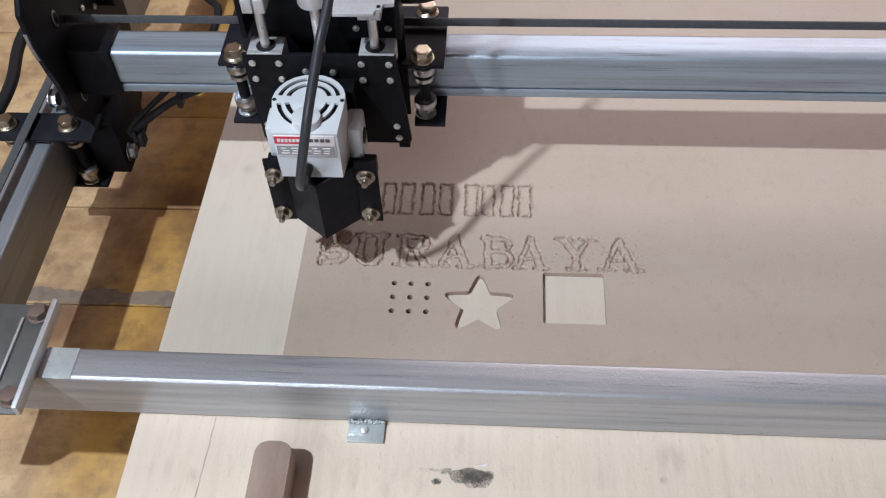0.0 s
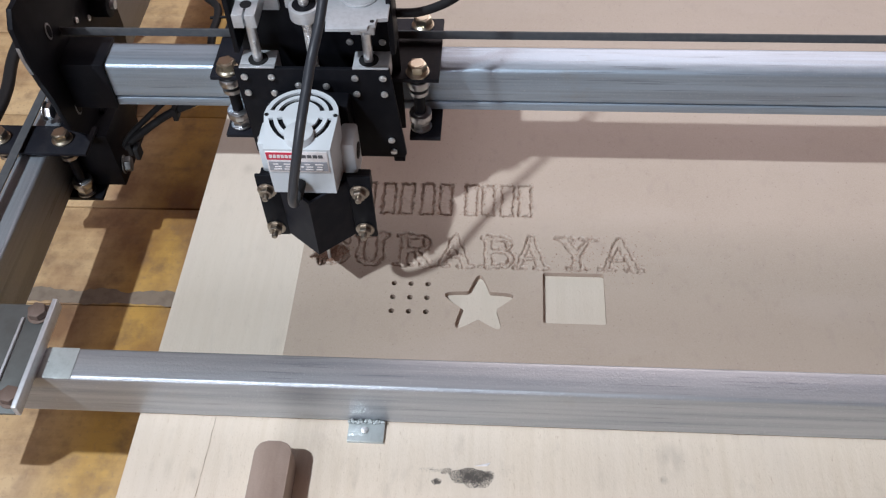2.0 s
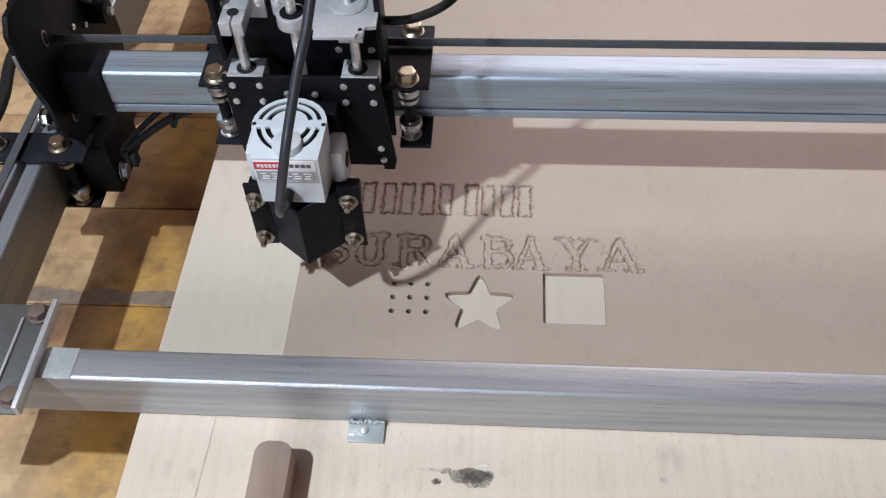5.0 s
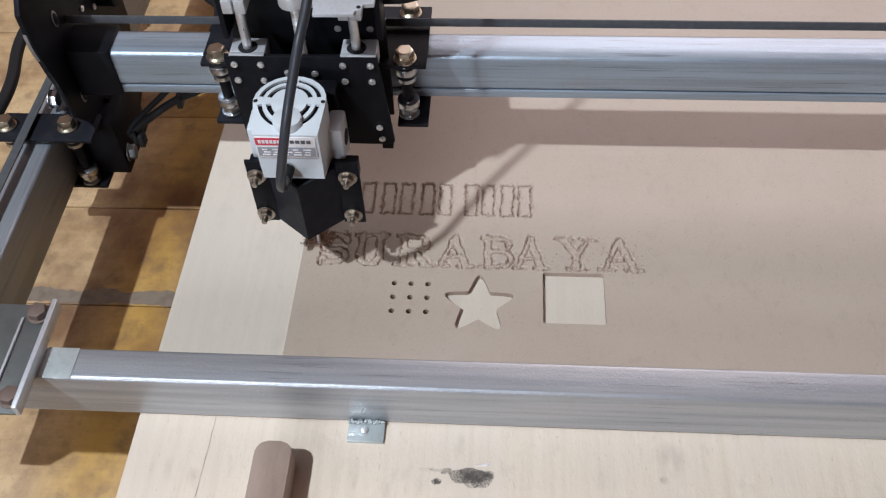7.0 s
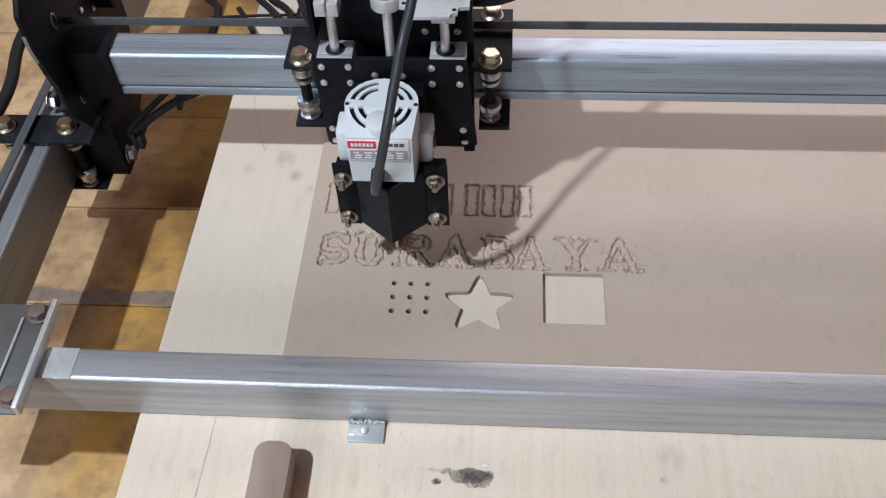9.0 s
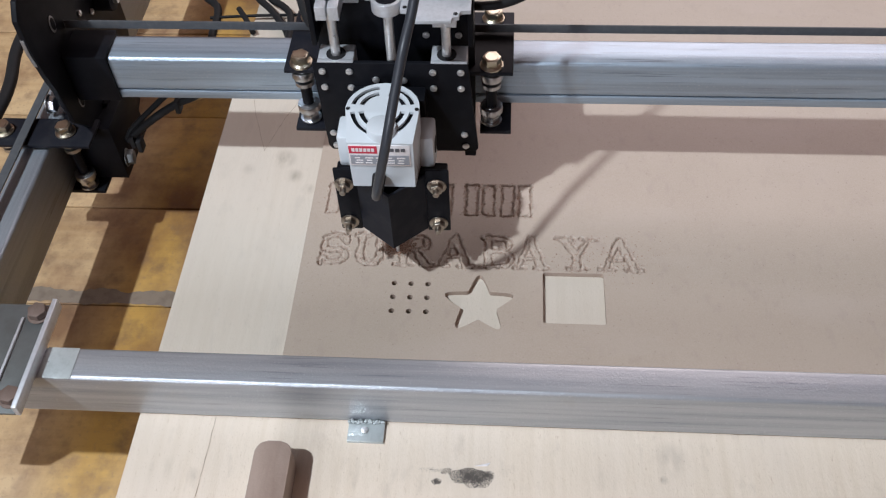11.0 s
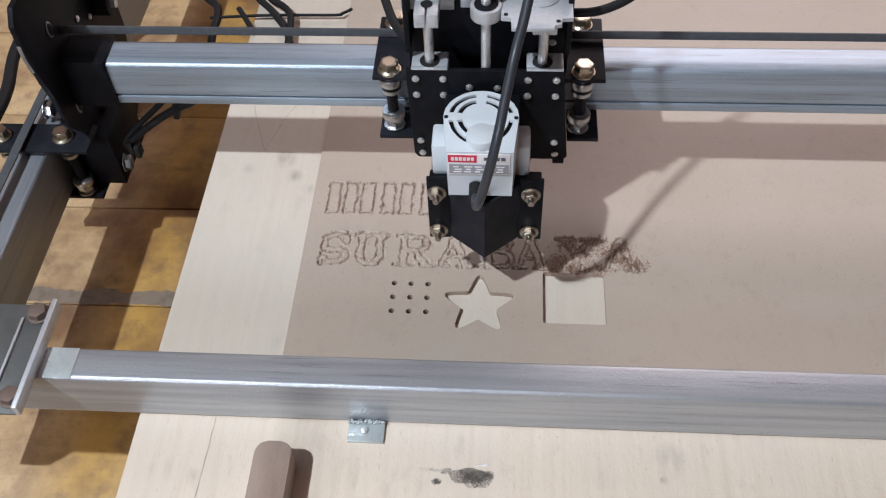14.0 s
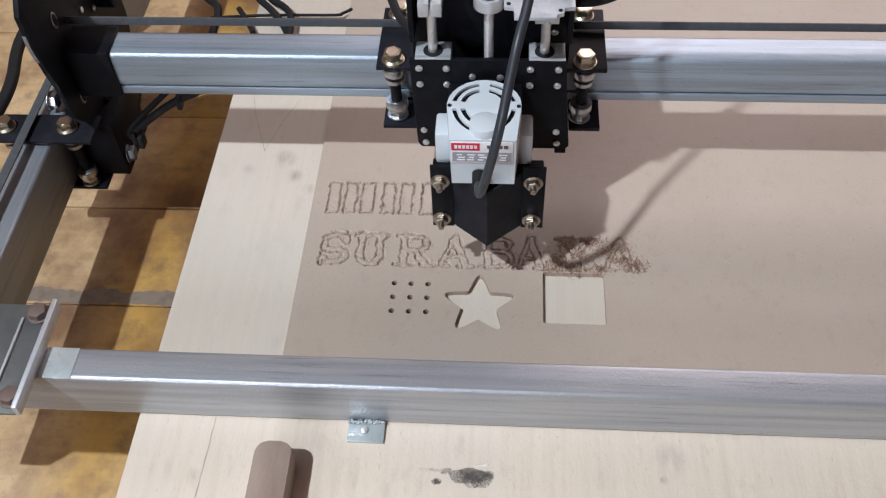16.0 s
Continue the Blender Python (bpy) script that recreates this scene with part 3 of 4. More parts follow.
    placed("dull_nut", build_nut, M_BRACKET, "nut", t, -0.3884, 0.1799, 0.004, (0, 90, 10), "steel nut on the spacer block")
    placed("nut", build_nut, M_CHROME, "nut", t, -0.4482, 0.1930, 0.0575, (0, 90, 0), "bright steel nut over the side rail")
    # cables tied under the beam
    cable("tied_cable", [(-0.3798, 0.1784, 0.0291), (-0.3740, 0.1824, 0.0382), (-0.3581, 0.1884, 0.0517), (-0.3377, 0.1924, 0.0694), (-0.3289, 0.1964, 0.0753)], 0.0027, M_RUBBER, t, "thin black cable tied under the beam")
    cable("tied_cable", [(-0.3763, 0.1744, 0.0302), (-0.3673, 0.1784, 0.0393), (-0.3442, 0.1844, 0.0550), (-0.3255, 0.1884, 0.0652), (-0.3133, 0.1924, 0.0685), (-0.2974, 0.1964, 0.0745)], 0.0036, M_RUBBER, t, "black cable tied under the beam")
    for x, y, z in ((-0.3723, 0.1764, 0.0312), (-0.3663, 0.1744, 0.0283), (-0.3258, 0.1884, 0.0639)):
        part("cable_tie", box(x - 0.0022, x + 0.0022, y - 0.006, y + 0.004, z - 0.0065, z + 0.0065, 0.0006), M_RUBBER, t)
    cable("motor_cable", [(-0.520, 0.440, 0.03), (-0.5529, 0.3567, 0.0), (-0.5398, 0.2842, 0.0), (-0.5376, 0.242, 0.0), (-0.556, 0.180, -0.02), (-0.60, 0.12, -0.05)], 0.0062, M_RUBBER, t, "black motor cable")
    return t


GANTRY = gantry()


# ---- cross carriage ----
def rod_clamp(t, x, top):
    bm = box(x - 0.0085, x - 0.0007, 0.1180, 0.1345, top - 0.0115, top, 0.0006)
    box(x + 0.0007, x + 0.0085, 0.1180, 0.1345, top - 0.0115, top, 0.0006, bm)
    box(x - 0.0085, x + 0.0085, 0.1346, 0.1488, top - 0.0115, top, 0.0006, bm)
    box(x - 0.021, x + 0.018, 0.1489, 0.1528, top - 0.019, top + 0.002, 0.0006, bm)
    c = part("rod_clamp", bm, M_CASTALU, t, "cast aluminium rod clamp")
    part("clamp_bore", cyl((x, 0.1300, top + 0.0001), (x, 0.1300, top + 0.0006), 0.0042, 20), M_RUBBER, c)
    for sx in (-0.0155, 0.0135):
        placed("screw", build_screw, M_CHROME, "screw", t, x + sx, 0.1487, top - 0.006, (90, 0, 0))


def carriage():
    t = thing("cross_carriage", -0.175, 0.17, 0.14, "black steel carriage with guide rods and a stepper motor", "carriage")
    part("top_plate", box(-0.2655, -0.0850, 0.1445, 0.2200, 0.1388, 0.1425, 0.0006), M_BLACK_WORN, t, "black steel wheel plate")
    for x0, x1 in ((-0.2640, -0.2365), (-0.1110, -0.0856)):
        part("lower_plate", box(x0, x1, 0.1405, 0.2180, 0.0802, 0.0838, 0.0006), M_BLACK_WORN, t)
    for x in (-0.2525, -0.1020):
        for y in (0.1525, 0.2105):
            wheel_stack(t, x, y, 0.1426, 0.0839)
    part("back_plate", box(-0.2362, -0.1150, 0.1530, 0.1565, 0.0820, 0.1387, 0.0006), M_BLACK, t, "black steel back plate")
    part("upper_back_plate", box(-0.2362, -0.1150, 0.1530, 0.1565, 0.1428, 0.2420, 0.0006), M_BLACK, t, "tall black steel back plate")
    for x in (-0.2362, -0.1190):
        part("side_wall", box(x, x + 0.004, 0.1330, 0.1528, 0.1760, 0.2420, 0.0005), M_BLACK, t)
    for x in (-0.2182, -0.1350):
        part("guide_rod", cyl((x, 0.130, 0.10), (x, 0.130, 0.216), 0.0036, 20), M_CHROME, t, "polished steel guide rod")
    rod_clamp(t, -0.2182, 0.2220)
    rod_clamp(t, -0.1350, 0.2170)
    part("screw_block", box(-0.1955, -0.1855, 0.1489, 0.1528, 0.205, 0.224, 0.0006), M_CASTALU, t)
    placed("screw", build_screw, M_CHROME, "screw", t, -0.1905, 0.1487, 0.2155, (90, 0, 0))
    # lead screw: a rod with a coiled thread
    bm = cyl((-0.1765, 0.130, 0.155), (-0.1765, 0.130, 0.245), 0.0032, 16)
    for k in range(44):
        cyl((-0.1765, 0.130, 0.156 + 0.002 * k), (-0.1765, 0.130, 0.157 + 0.002 * k), 0.0037, 14, bm=bm)
    part("lead_screw", bm, M_CHROME, t, "threaded steel lead screw")
    part("bearing_collar", cyl((-0.1765, 0.130, 0.2125), (-0.1765, 0.130, 0.2225), 0.0112, 28, bevel=0.0008), M_CASTALU, t, "aluminium bearing collar")
    part("collar_bore", cyl((-0.1765, 0.130, 0.2226), (-0.1765, 0.130, 0.2231), 0.0085, 24), M_BLACK, t)
    # motor plate with its boss
    plate = [(-0.1658, 0.1170), (-0.1585, 0.1170), (-0.1585, 0.1055), (-0.1290, 0.1055), (-0.1290, 0.1100), (-0.1240, 0.1100), (-0.1240, 0.1170), (-0.1160, 0.1170), (-0.1160, 0.1665), (-0.1658, 0.1665)]
    part("motor_plate", prism(plate, 0.2180, 0.2210, 0.0005), M_MOTOR, t, "grey square stepper motor plate")
    boss = part("motor_boss", cyl((-0.1385, 0.1425, 0.2211), (-0.1385, 0.1425, 0.2220), 0.0140, 40, bevel=0.0004), M_CASTALU, t)
    part("boss_groove", cyl((-0.1385, 0.1425, 0.22201), (-0.1385, 0.1425, 0.2223), 0.0122, 40), M_MOTOR, boss)
    part("motor_shaft", cyl((-0.1385, 0.1425, 0.2223), (-0.1385, 0.1425, 0.2290), 0.0027, 16), M_CHROME, t)
    for x, y in ((-0.1625, 0.1205), (-0.1265, 0.1135), (-0.1195, 0.1630)):
        part("plate_hole", cyl((x, y, 0.2211), (x, y, 0.2214), 0.0016, 12), M_RUBBER, t)
    for x in (-0.152, -0.1272):
        placed("screw", build_screw, M_CHROME, "screw", t, x, 0.1528, 0.172, (90, 0, 0))
    cable("motor_lead", [(-0.1167, 0.1563, 0.1960), (-0.0997, 0.1546, 0.1980), (-0.0842, 0.1594, 0.2000), (-0.0704, 0.1663, 0.2040), (-0.0592, 0.1758, 0.2100)], 0.0034, M_RUBBER, t, "black motor lead")
    cable("sensor_lead", [(-0.2364, 0.160, 0.166), (-0.250, 0.185, 0.162), (-0.262, 0.215, 0.172), (-0.272, 0.235, 0.205)], 0.0036, M_RUBBER, t, "black sensor lead")
    return t


CARRIAGE = carriage()


# ---- spindle on its sliding plate ----
AX, AY = -0.1785, 0.0765


def spindle():
    t = thing("trim_router", AX, AY, 0.055, "white trim router on a black sliding plate", "router")
    outline = [(-0.2358, 0.1710), (-0.1190, 0.1710), (-0.1115, 0.0835), (-0.1140, 0.0805), (-0.2305, 0.0805), (-0.2335, 0.0850)]
    part("sliding_plate", prism(outline, 0.1205, 0.1243, 0.0006, "y"), M_BLACK, t, "black steel sliding plate")
    for x, rod in ((-0.2168, -0.2182), (-0.1318, -0.1350)):
        bm = box(x - 0.0147, x + 0.0122, 0.1245, 0.1410, 0.1560, 0.1722, 0.0007)
        box(x - 0.0147, x + 0.0122, 0.1205, 0.1244, 0.1712, 0.1722, 0.0003, bm)
        blk = part("bearing_block", bm, M_CASTALU, t, "aluminium linear bearing block")
        part("bearing_seal", cyl((rod, 0.130, 0.1723), (rod, 0.130, 0.1728), 0.0074, 24), M_RUBBER, blk)
    for x in (-0.2285, -0.2080, -0.1452, -0.1243):
        for z in (0.1637, 0.1482):
            placed("screw", build_screw, M_CHROME, "screw", t, x, 0.1203, z, (90, 0, 0))
    for x, z in ((-0.1885, 0.1560), (-0.1675, 0.1555), (-0.1225, 0.1000), (-0.1215, 0.0875), (-0.2278, 0.1000), (-0.2268, 0.0865)):
        placed("screw", build_screw, M_CHROME, "screw", t, x, 0.1203, z, (90, 0, 0))
    part("spindle_clamp", box(AX - 0.028, AX + 0.028, 0.104, 0.1203, 0.090, 0.150, 0.002), M_BLACK, t, "black spindle clamp")
    part("lower_tongue", box(-0.1225, -0.1135, 0.122, 0.130, 0.0740, 0.0804, 0.0006), M_BLACK, t)
    # housing: straight front, sides that spread a little, round back
    cx, cy, cz = AX + 0.0002, AY - 0.0005, 0.1625

    def plan(sc):
        out = [(-0.0236, -0.0287), (0.0236, -0.0287)]
        out += [(0.0268 * math.cos(radians(a)), 0.0268 * math.sin(radians(a))) for a in range(0, 181, 15)]
        return [(cx + u * sc, cy + v * sc) for u, v in out]

    def drop(y):
        return 0.28 * max(0.0, cy - 0.004 - y)
    bm = bmesh.new()
    rings = [[bm.verts.new((x, y, z - (drop(y) if z > 0.15 else 0))) for x, y in plan(sc)] for z, sc in ((0.1155, 0.975), (0.128, 0.985), (cz - 0.0060, 0.998))]
    for p, q in zip(rings[:-1], rings[1:]):
        for k in range(len(p)):
            bm.faces.new((p[k], p[(k + 1) % len(p)], q[(k + 1) % len(p)], q[k]))
    bm.faces.new(rings[0][::-1])
    bm.faces.new(rings[-1])
    part("housing", bm, M_WHITE, t, "off-white plastic motor housing")
    for sx in (-1, 1):
        xs = sorted((AX + sx * 0.024, AX + sx * 0.0360))
        wing = part("side_wing", box(xs[0], xs[1], AY - 0.006, AY + 0.018, 0.104, 0.1430, 0.0022), M_WHITE, t)
        part("brush_cap", cyl((AX + sx * 0.0358, AY + 0.006, 0.126), (AX + sx * 0.0366, AY + 0.006, 0.126), 0.0065, 18), M_RUBBER, wing, "black brush cap")
    part("front_boss", cyl((AX + 0.0010, AY - 0.0182, 0.156), (AX + 0.0010, AY - 0.0180, 0.1680), 0.0110, 32, 0.0107, bevel=0.0012), M_WHITE, t)
    # vented cap: a plate with four pairs of curved slots; a shell below is coloured black for the shade inside
    bm = bmesh.new()
    rim = [(x, y) for x, y in plan(0.93)]
    low = [bm.verts.new((x, y, cz - 0.013)) for x, y in rim]
    top = [bm.verts.new((x, y, cz + 0.0030 - drop(y))) for x, y in rim]
    for k in range(len(rim)):
        n = (k + 1) % len(rim)
        bm.faces.new((low[k], low[n], top[n], top[k]))
    bmesh.ops.triangle_fill(bm, use_beauty=True, edges=[bm.edges.get((top[k], top[(k + 1) % len(rim)])) for k in range(len(rim))])
    part("vent_shade", bm, M_BLACK, t, "black inner shell for the shade under the vents")
    loops = [plan(1.0)]
    for a in (0, 90, 180, 270):
        for r0, r1, lo, hi in ((0.0136, 0.0172, 14, 78), (0.0201, 0.0233, 11, 80)):
            arc_out = [radians(a + lo + (hi - lo) * k / 8) for k in range(9)]
            loops.append([(cx + r1 * math.cos(b), cy + r1 * math.sin(b)) for b in arc_out] + [(cx + r0 * math.cos(b), cy + r0 * math.sin(b)) for b in arc_out[::-1]])
    bm = bmesh.new()
    edges = []
    for loop in loops:
        vs = [bm.verts.new((x, y, cz + 0.0052 - drop(y))) for x, y in loop]
        edges += [bm.edges.new((vs[k], vs[(k + 1) % len(vs)])) for k in range(len(vs))]
    bmesh.ops.triangle_fill(bm, use_beauty=True, use_dissolve=False, edges=edges)
    for k, e in enumerate(edges):
        p, q = e.verts
        deep = 0.0115 if k < len(loops[0]) else 0.0021
        bm.faces.new((p, q, bm.verts.new((q.co.x, q.co.y, q.co.z - deep)), bm.verts.new((p.co.x, p.co.y, p.co.z - deep))))
    bmesh.ops.remove_doubles(bm, verts=bm.verts[:], dist=1e-6)
    part("vent_cap", bm, M_WHITE, t, "off-white vent cap with curved slots")
    for sx in (-0.0248, 0.0248):
        part("screw_hole", cyl((cx + sx, cy - 0.001, cz + 0.0053), (cx + sx, cy - 0.001, cz + 0.0056), 0.0016, 12), M_RUBBER, t)
    # maker's plate: plain bars only
    fy = cy - 0.0289
    label = part("label_plate", box(AX - 0.0225, AX + 0.0215, fy - 0.0004, fy + 0.0006, 0.1388, 0.1590, 0.0002), M_PALE, t, "white printed label plate")
    part("red_bar", box(AX - 0.0222, AX - 0.0020, fy - 0.0007, fy - 0.0003, 0.1513, 0.1583), M_RED, label, "red printed bar")
    for k in range(6):
        x = AX - 0.0200 + 0.0028 * k
        part("print_bar", box(x, x + 0.0021, fy - 0.0010, fy - 0.0006, 0.1533, 0.1563), M_PALE, label)
    for k in range(4):
        x = AX + 0.0030 + 0.0040 * k
        part("type_bar", box(x, x + 0.0031, fy - 0.0007, fy - 0.0003, 0.1533, 0.1563), M_DARKPRINT, label)
    part("rating_bar", box(AX - 0.0215, AX + 0.0205, fy - 0.0007, fy - 0.0003, 0.1403, 0.1493), M_GREYPRINT, label, "grey rating panel")
    for k in range(3):
        for q in range(5):
            x = AX - 0.0185 + 0.0076 * q + 0.001 * (k % 2)
            part("print_bar", box(x, x + 0.0058 - 0.001 * ((q + k) % 3), fy - 0.0010, fy - 0.0006, 0.1415 + 0.0025 * k, 0.1425 + 0.0025 * k), M_PALE, label)
    # nose and shroud
    part("nose", cyl((AX, AY, 0.085), (AX, AY, 0.1155), 0.022, 32), M_BLACK, t)
    part("collet", cyl((AX, AY, 0.058), (AX, AY, 0.085), 0.008, 6), M_BEARING, t)
    part("cutter", cyl((AX, AY, 0.0030), (AX, AY, 0.058), 0.0016, 12), M_CHROME, t, "thin steel cutter")
    for x0, x1, xs in ((-0.2185, -0.2015, -0.2112), (-0.1490, -0.1315, -0.1407)):
        part("shroud_flange", box(x0, x1, 0.0595, 0.0622, 0.0525, 0.1205, 0.0008), M_BLACK, t, "black steel shroud flange")
        for z in (0.1050, 0.0620):
            placed("stud", build_stud, M_STUD, "nut_and_stud", t, xs, 0.0594, z, (90, 15, 0), "washer, nut and stud end")
    bm = bmesh.new()
    pts = [(-0.2014, 0.0590), (-0.1748, 0.0375), (-0.1490, 0.0595), (-0.1490, 0.0622), (-0.1748, 0.0402), (-0.2014, 0.0622)]
    lo = [bm.verts.new((x, y, 0.0554)) for x, y in pts]
    hi = [bm.verts.new((x, y, 0.1150)) for x, y in pts]
    bm.faces.new(lo[::-1])
    bm.faces.new(hi)
    for k in range(6):
        bm.faces.new((lo[k], lo[(k + 1) % 6], hi[(k + 1) % 6], hi[k]))
    part("shroud", bm, M_BLACK_WORN, t, "black folded steel shroud with a sharp front edge")
    part("shroud_bracket", box(-0.2170, -0.1330, 0.0624, 0.0750, 0.0980, 0.1140, 0.001), M_BLACK, t)
    # cord
    part("strain_relief", cyl((-0.1810, 0.0470, 0.1280), (-0.1815, 0.0330, 0.1255), 0.0052, 20, 0.0044, bevel=0.0008), M_RUBBER, t, "black cord grommet")
    cable("cord", [(-0.1812, 0.037, 0.1270), (-0.1803, 0.024, 0.1315), (-0.1785, 0.0150, 0.1430), (-0.1752, 0.0120, 0.159), (-0.1699, 0.0145, 0.183), (-0.1649, 0.0235, 0.206), (-0.1609, 0.0375, 0.223), (-0.1575, 0.0485, 0.237), (-0.1545, 0.0585, 0.247), (-0.1507, 0.0680, 0.260), (-0.1440, 0.0860, 0.290), (-0.1340, 0.1120, 0.335), (-0.1220, 0.1420, 0.385)], 0.0034, M_CORD, t, "dark grey power cord")
    return t


SPINDLE = spindle()


# ---- loose things on the board ----
def loose_things():
    bm = prism(rounded(-0.2070, -0.1808, -0.30, -0.1230, 0.0085, 6), PLY_TOP, 0.0235, 0.0028)
    solo("wooden_stick", bm, M_STICK, "worn grey-brown wooden stick with a rounded end", "stick")
    rng = random.Random(7)
    bm = bmesh.new()
    for n, cx, cy, sx, sy in ((3000, -0.0560, -0.1320, 0.0066, 0.0034), (1700, -0.0490, -0.1345, 0.0052, 0.0038), (500, -0.0425, -0.1310, 0.0026, 0.0020), (420, -0.0785, -0.1372, 0.0017, 0.0013), (130, -0.0715, -0.1290, 0.0026, 0.0014), (90, -0.082, -0.1283, 0.0060, 0.0012)):
        for i in range(n):
            r = rng.uniform(0.00020, 0.00040)
            a = rng.uniform(0, 6.2832)
            q = 2.1 * rng.random() ** 0.85 * (0.92 + 0.10 * math.sin(2 * a + 1) + 0.06 * math.sin(5 * a))
            x, y = cx + q * math.cos(a) * sx, cy + q * math.sin(a) * sy
            vs = [bm.verts.new((x + r * a, y + r * b, PLY_TOP + r * c)) for a, b, c in ((1, 0, 0), (-0.6, 0.9, 0), (-0.5, -0.8, 0), (0, 0, 1.0))]
            for a, b in ((0, 1), (1, 2), (2, 0)):
                bm.faces.new((vs[a], vs[b], vs[3]))
    solo("soot_pile", bm, M_SOOT, "small smear of dark charcoal dust on plywood", "dust", "stuff")


loose_things()
solo("wood_splinter", prism([(-0.0515, -0.1243), (-0.0405, -0.1215), (-0.0425, -0.1240)], PLY_TOP, PLY_TOP + 0.0009), M_PALE, "small pale wood splinter beside dark dust", "splinter")


def table_cables():
    cable("thin_wire", [(-0.3540, 0.3815, 0.0040), (-0.3209, 0.3849, 0.0040), (-0.2765, 0.3875, 0.0040), (-0.2199, 0.3883, 0.0040), (-0.2123, 0.3913, 0.0040), (-0.2030, 0.3992, 0.0040)], 0.0016, M_RUBBER, None, "thin black wire lying behind the gantry", "wire")
    cable("loose_cable", [(-0.3771, 0.4284, 0.0030), (-0.3643, 0.4163, 0.0030), (-0.3523, 0.4045, 0.0030), (-0.3480, 0.3927, 0.0030), (-0.3465, 0.3771, 0.0030), (-0.3466, 0.3600, 0.0030), (-0.3428, 0.3287, 0.0030)], 0.0042, M_RUBBER, None, "black cable hanging over the table", "cable")
    cable("loose_cable", [(-0.3184, 0.4339, 0.0040), (-0.3058, 0.4137, 0.0040), (-0.2934, 0.4000, 0.0040), (-0.2812, 0.3826, 0.0040), (-0.2686, 0.3618, 0.0040), (-0.2562, 0.3289, 0.0040)], 0.0038, M_RUBBER, None, "black cable lying on the plywood", "cable")
    cable("loose_cable", [(-0.3021, 0.4238, 0.0070), (-0.2909, 0.4098, 0.0070), (-0.2766, 0.3982, 0.0070), (-0.2669, 0.3837, 0.0070), (-0.2636, 0.3600, 0.0070), (-0.2610, 0.3252, 0.0070)], 0.0038, M_RUBBER, None, "black cable lying on the plywood", "cable")
    cable("cable_stub", [(-0.3263, 0.3989, 0.0030), (-0.3200, 0.3892, 0.0030), (-0.3110, 0.3738, 0.0030), (-0.3033, 0.3588, 0.0030)], 0.0030, M_RUBBER, None, "short black cable end behind the gantry", "cable")


table_cables()

# ---- wood chips ----
def chips(bm, rng, n, cx, cy, sx, sy, z, big=1.0):
    """Crumbs and curled flakes of fibreboard."""
    for k in range(n):
        x, y = cx + rng.gauss(0, sx), cy + rng.gauss(0, sy)
        r = rng.uniform(0.0004, 0.0011) * big
        m = Matrix.Translation((x, y, z + r * 0.4)) @ Euler((rng.uniform(0, 6), rng.uniform(0, 6), rng.uniform(0, 6))).to_matrix().to_4x4() @ Matrix.Diagonal((r * rng.uniform(0.8, 2.2), r, r * 0.5, 1))
        vs = [bm.verts.new(m @ Vector(c)) for c in ((1, 0, 0), (-0.4, 0.9, 0), (-0.6, -0.7, 0), (0.1, 0, 0.9), (0.0, 0.1, -0.9))]
        for a, b in ((0, 1), (1, 2), (2, 0)):
            bm.faces.new((vs[a], vs[b], vs[3]))
            bm.faces.new((vs[b], vs[a], vs[4]))


def dust():
    rng = random.Random(11)
    bm = bmesh.new()
    for ch, x, w in WORD:
        for half, pts in LETTERS[ch]:
            for u, v in pts:
                chips(bm, rng, 5, x + w * u, 0.0535 + 0.0345 * v, 0.0022, 0.0022, MDF_T - 0.0003, 0.6)
    for x0, x1 in BARS:
        for k in range(14):
            side = k % 2
            chips(bm, rng, 3, (x0, x1)[side], 0.1115 + 0.0355 * rng.random(), 0.0016, 0.0016, MDF_T - 0.0003, 0.6)
            chips(bm, rng, 3, x0 + (x1 - x0) * rng.random(), (0.1115, 0.1470)[side], 0.0016, 0.0016, MDF_T - 0.0003, 0.6)
    chips(bm, rng, 260, 0.045, 0.068, 0.03, 0.011, MDF_T, 0.7)
    solo("carving_dust", bm, M_CHIP, "fine brown crumbs along the carved letters", "wood dust", "stuff", smooth=False)


dust()
CLUMPS = []
CLUMP_SPOTS = [(0.018, 0.082), (0.030, 0.070), (0.040, 0.084), (0.062, 0.080), (0.066, 0.064), (0.076, 0.060), (0.012, 0.064), (0.006, 0.054), (0.024, 0.0535), (0.042, 0.055), (0.052, 0.072)]


def chip_clumps():
    rng = random.Random(23)
    for x, y in CLUMP_SPOTS:
        bm = bmesh.new()
        chips(bm, rng, 135, 0, 0, 0.0052, 0.0036, 0.0, 1.0)
        ob = solo("chip_clump", bm, M_CHIP, "loose clump of reddish brown wood chips", "wood chips", "", "chips thrown off by the cutter", smooth=False)
        ob.location = (AX, AY, MDF_T)
        CLUMPS.append(ob)


chip_clumps()

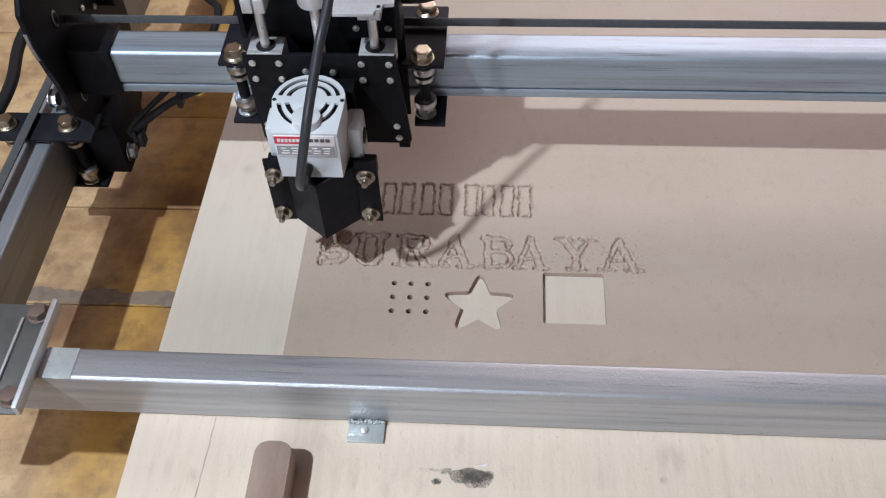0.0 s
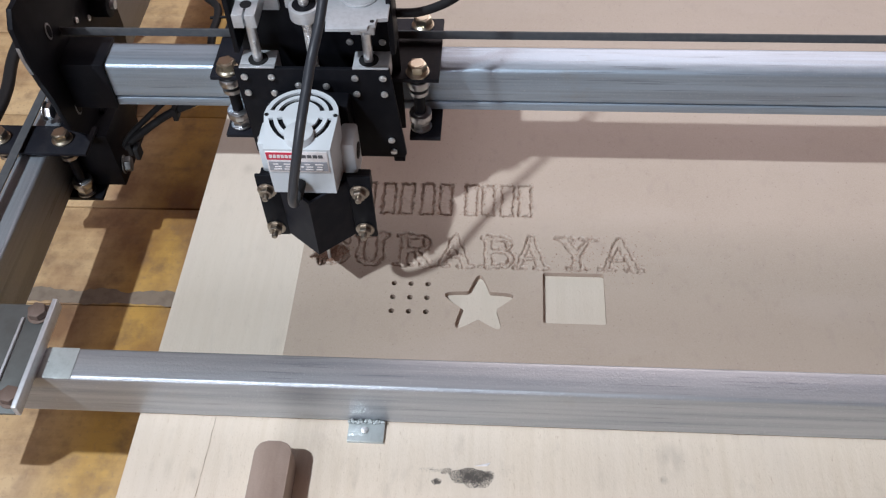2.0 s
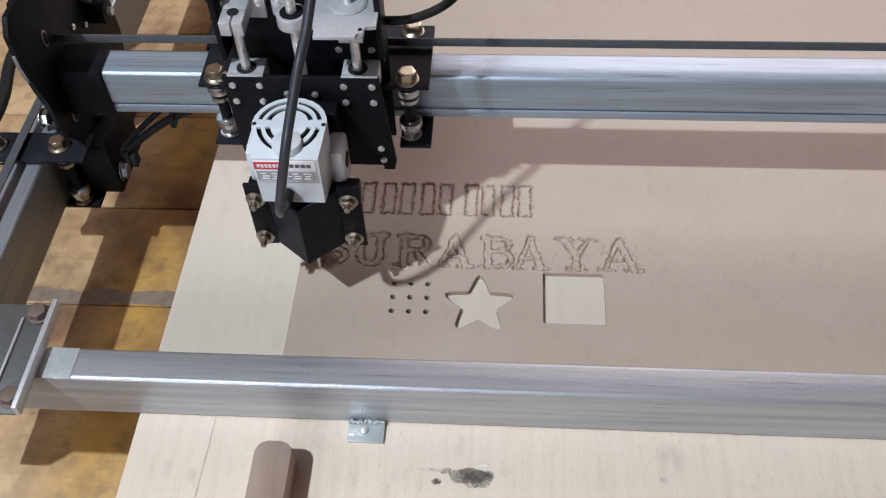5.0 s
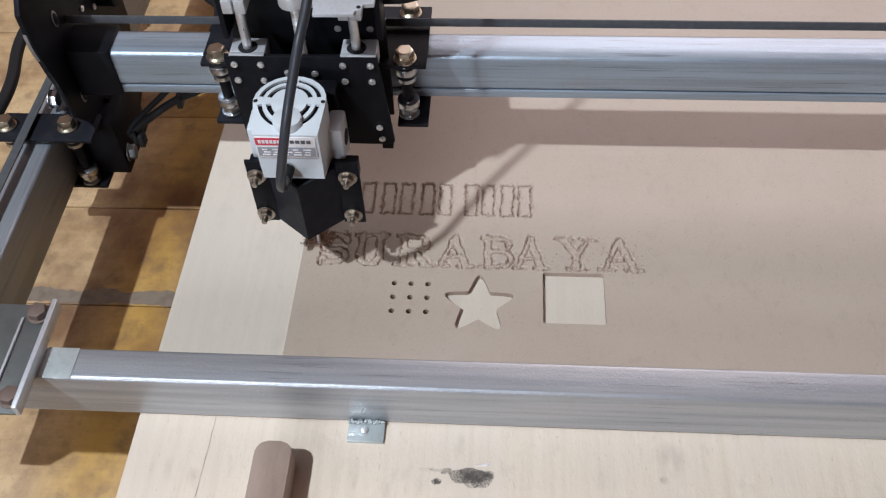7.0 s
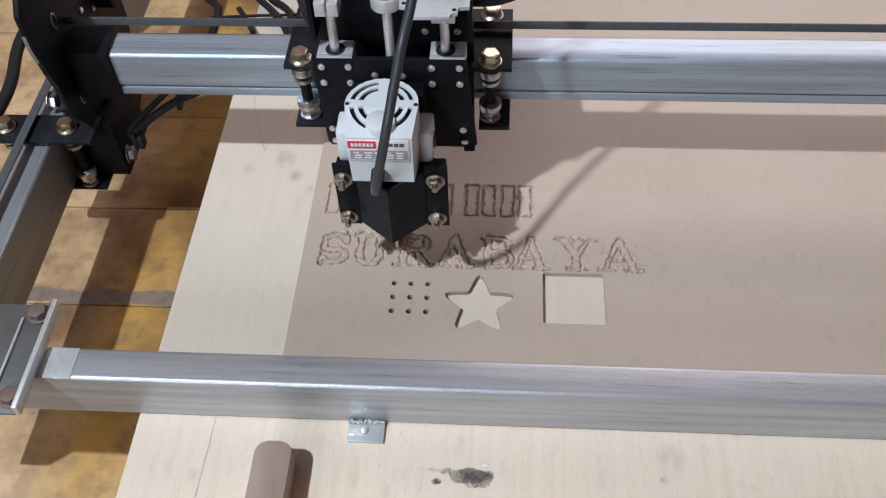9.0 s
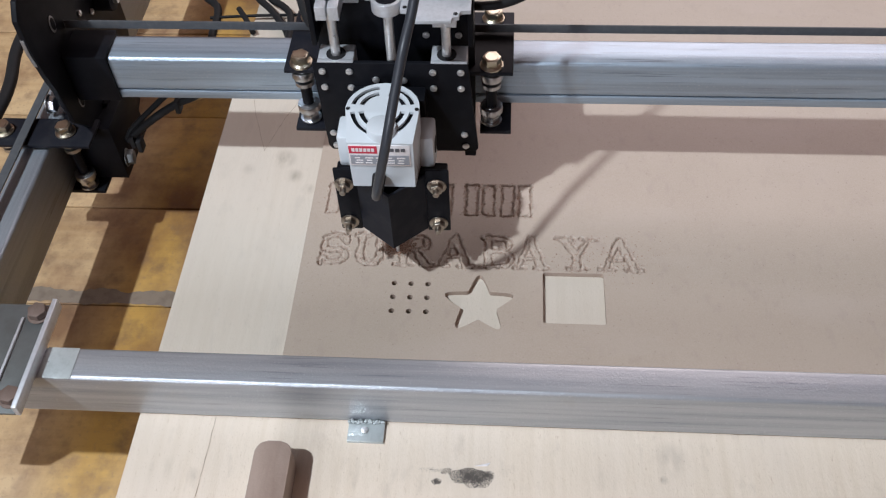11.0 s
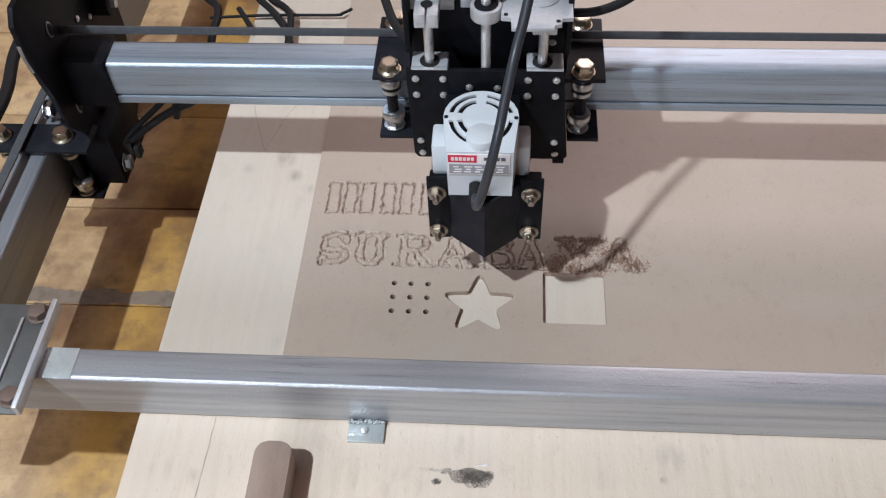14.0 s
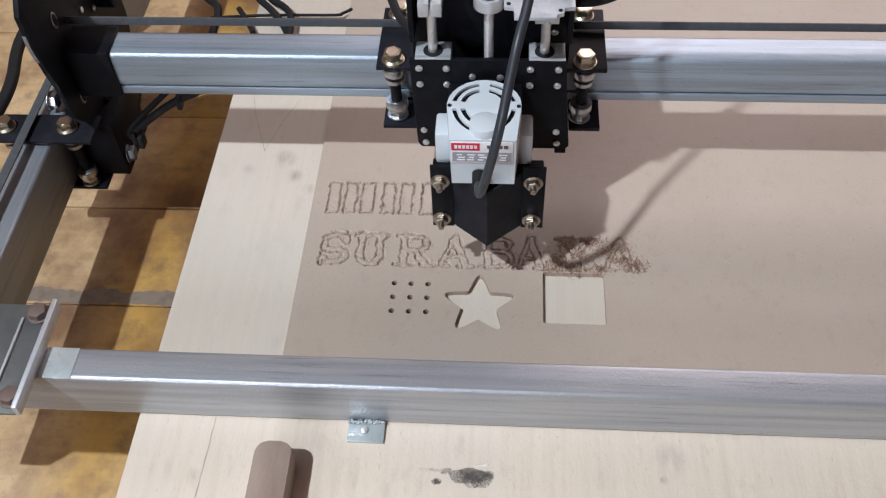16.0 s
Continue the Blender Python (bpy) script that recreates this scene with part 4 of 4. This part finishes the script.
# ---- movement ----
TIMES = [0, .5, 1, 1.5, 2, 2.5, 3, 3.5, 4, 4.3, 6.2, 6.5, 7, 7.5, 8, 8.5, 9, 9.2, 11.3, 11.5, 12, 12.5, 13, 13.5, 14, 14.5, 15, 15.5, 16]
DX = [0, -10.5, -19.6, -14.6, -3.0, 2.1, -7.9, -17.6, -19.3, -17.5, -4.5, -10.1, -15.2, -4.3, 1.1, 35.7, 58.1, 59, 59.5, 60.2, 57.8, 64.2, 126.9, 136.3, 136.4, 136.0, 138.1, 139.2, 138.3]
DY = [0, 2.1, -4.8, -12.6, -18.0, -25.8, -30.2, -23.0, -27.5, -31, -14, -9.8, -0.8, 0.6, -4.0, -3.5, -3.2, -5, -8, -3.7, -1.1, -3.2, -4.0, -4.2, -15.7, -28.3, -26.2, -14.1, -2.6]
DZ = [0, 0.5, 0.2, -0.6, 0, -0.5, 0.3, 0.2, 0.2, 0, -1, -1.2, -1.6, -1.7, 1.7, 2.0, -0.9, -1.2, -1.6, -1.9, -2.0, 1.2, 1.9, -1.0, -1.4, -1.1, -1.2, -1.7, -1.6]


def motions():
    g, c, s = GANTRY.location.copy(), CARRIAGE.location.copy(), SPINDLE.location.copy()
    rows = [(t, 0.00092 * x, 0.00092 * y, 0.001 * (z + (0.6 if t else 0))) for t, x, y, z in zip(TIMES, DX, DY, DZ)]
    walk(GANTRY, [(t, pose(g.x, g.y + y, g.z)) for t, x, y, z in rows])
    walk(CARRIAGE, [(t, pose(c.x + x, c.y + y, c.z)) for t, x, y, z in rows])
    walk(SPINDLE, [(t, pose(s.x + x, s.y + y, s.z + z)) for t, x, y, z in rows])
    # the chips pile up under the cutter, then are thrown aside over the last letters
    for k, (ob, (x1, y1)) in enumerate(zip(CLUMPS, CLUMP_SPOTS)):
        path = []
        for t, x, y, z in rows:
            if t <= 12.5:
                path.append((t, pose(AX + x + 0.002 * (k % 3 - 1), AY + y + 0.004 + 0.002 * (k % 2), MDF_T)))
            else:
                u = min(1.0, (t - 12.5) / 0.5)
                px, py, pz = path[-1][1].translation
                path.append((t, pose(px + (x1 - px) * u, py + (y1 - py) * u, MDF_T)))
        walk(ob, path)


motions()
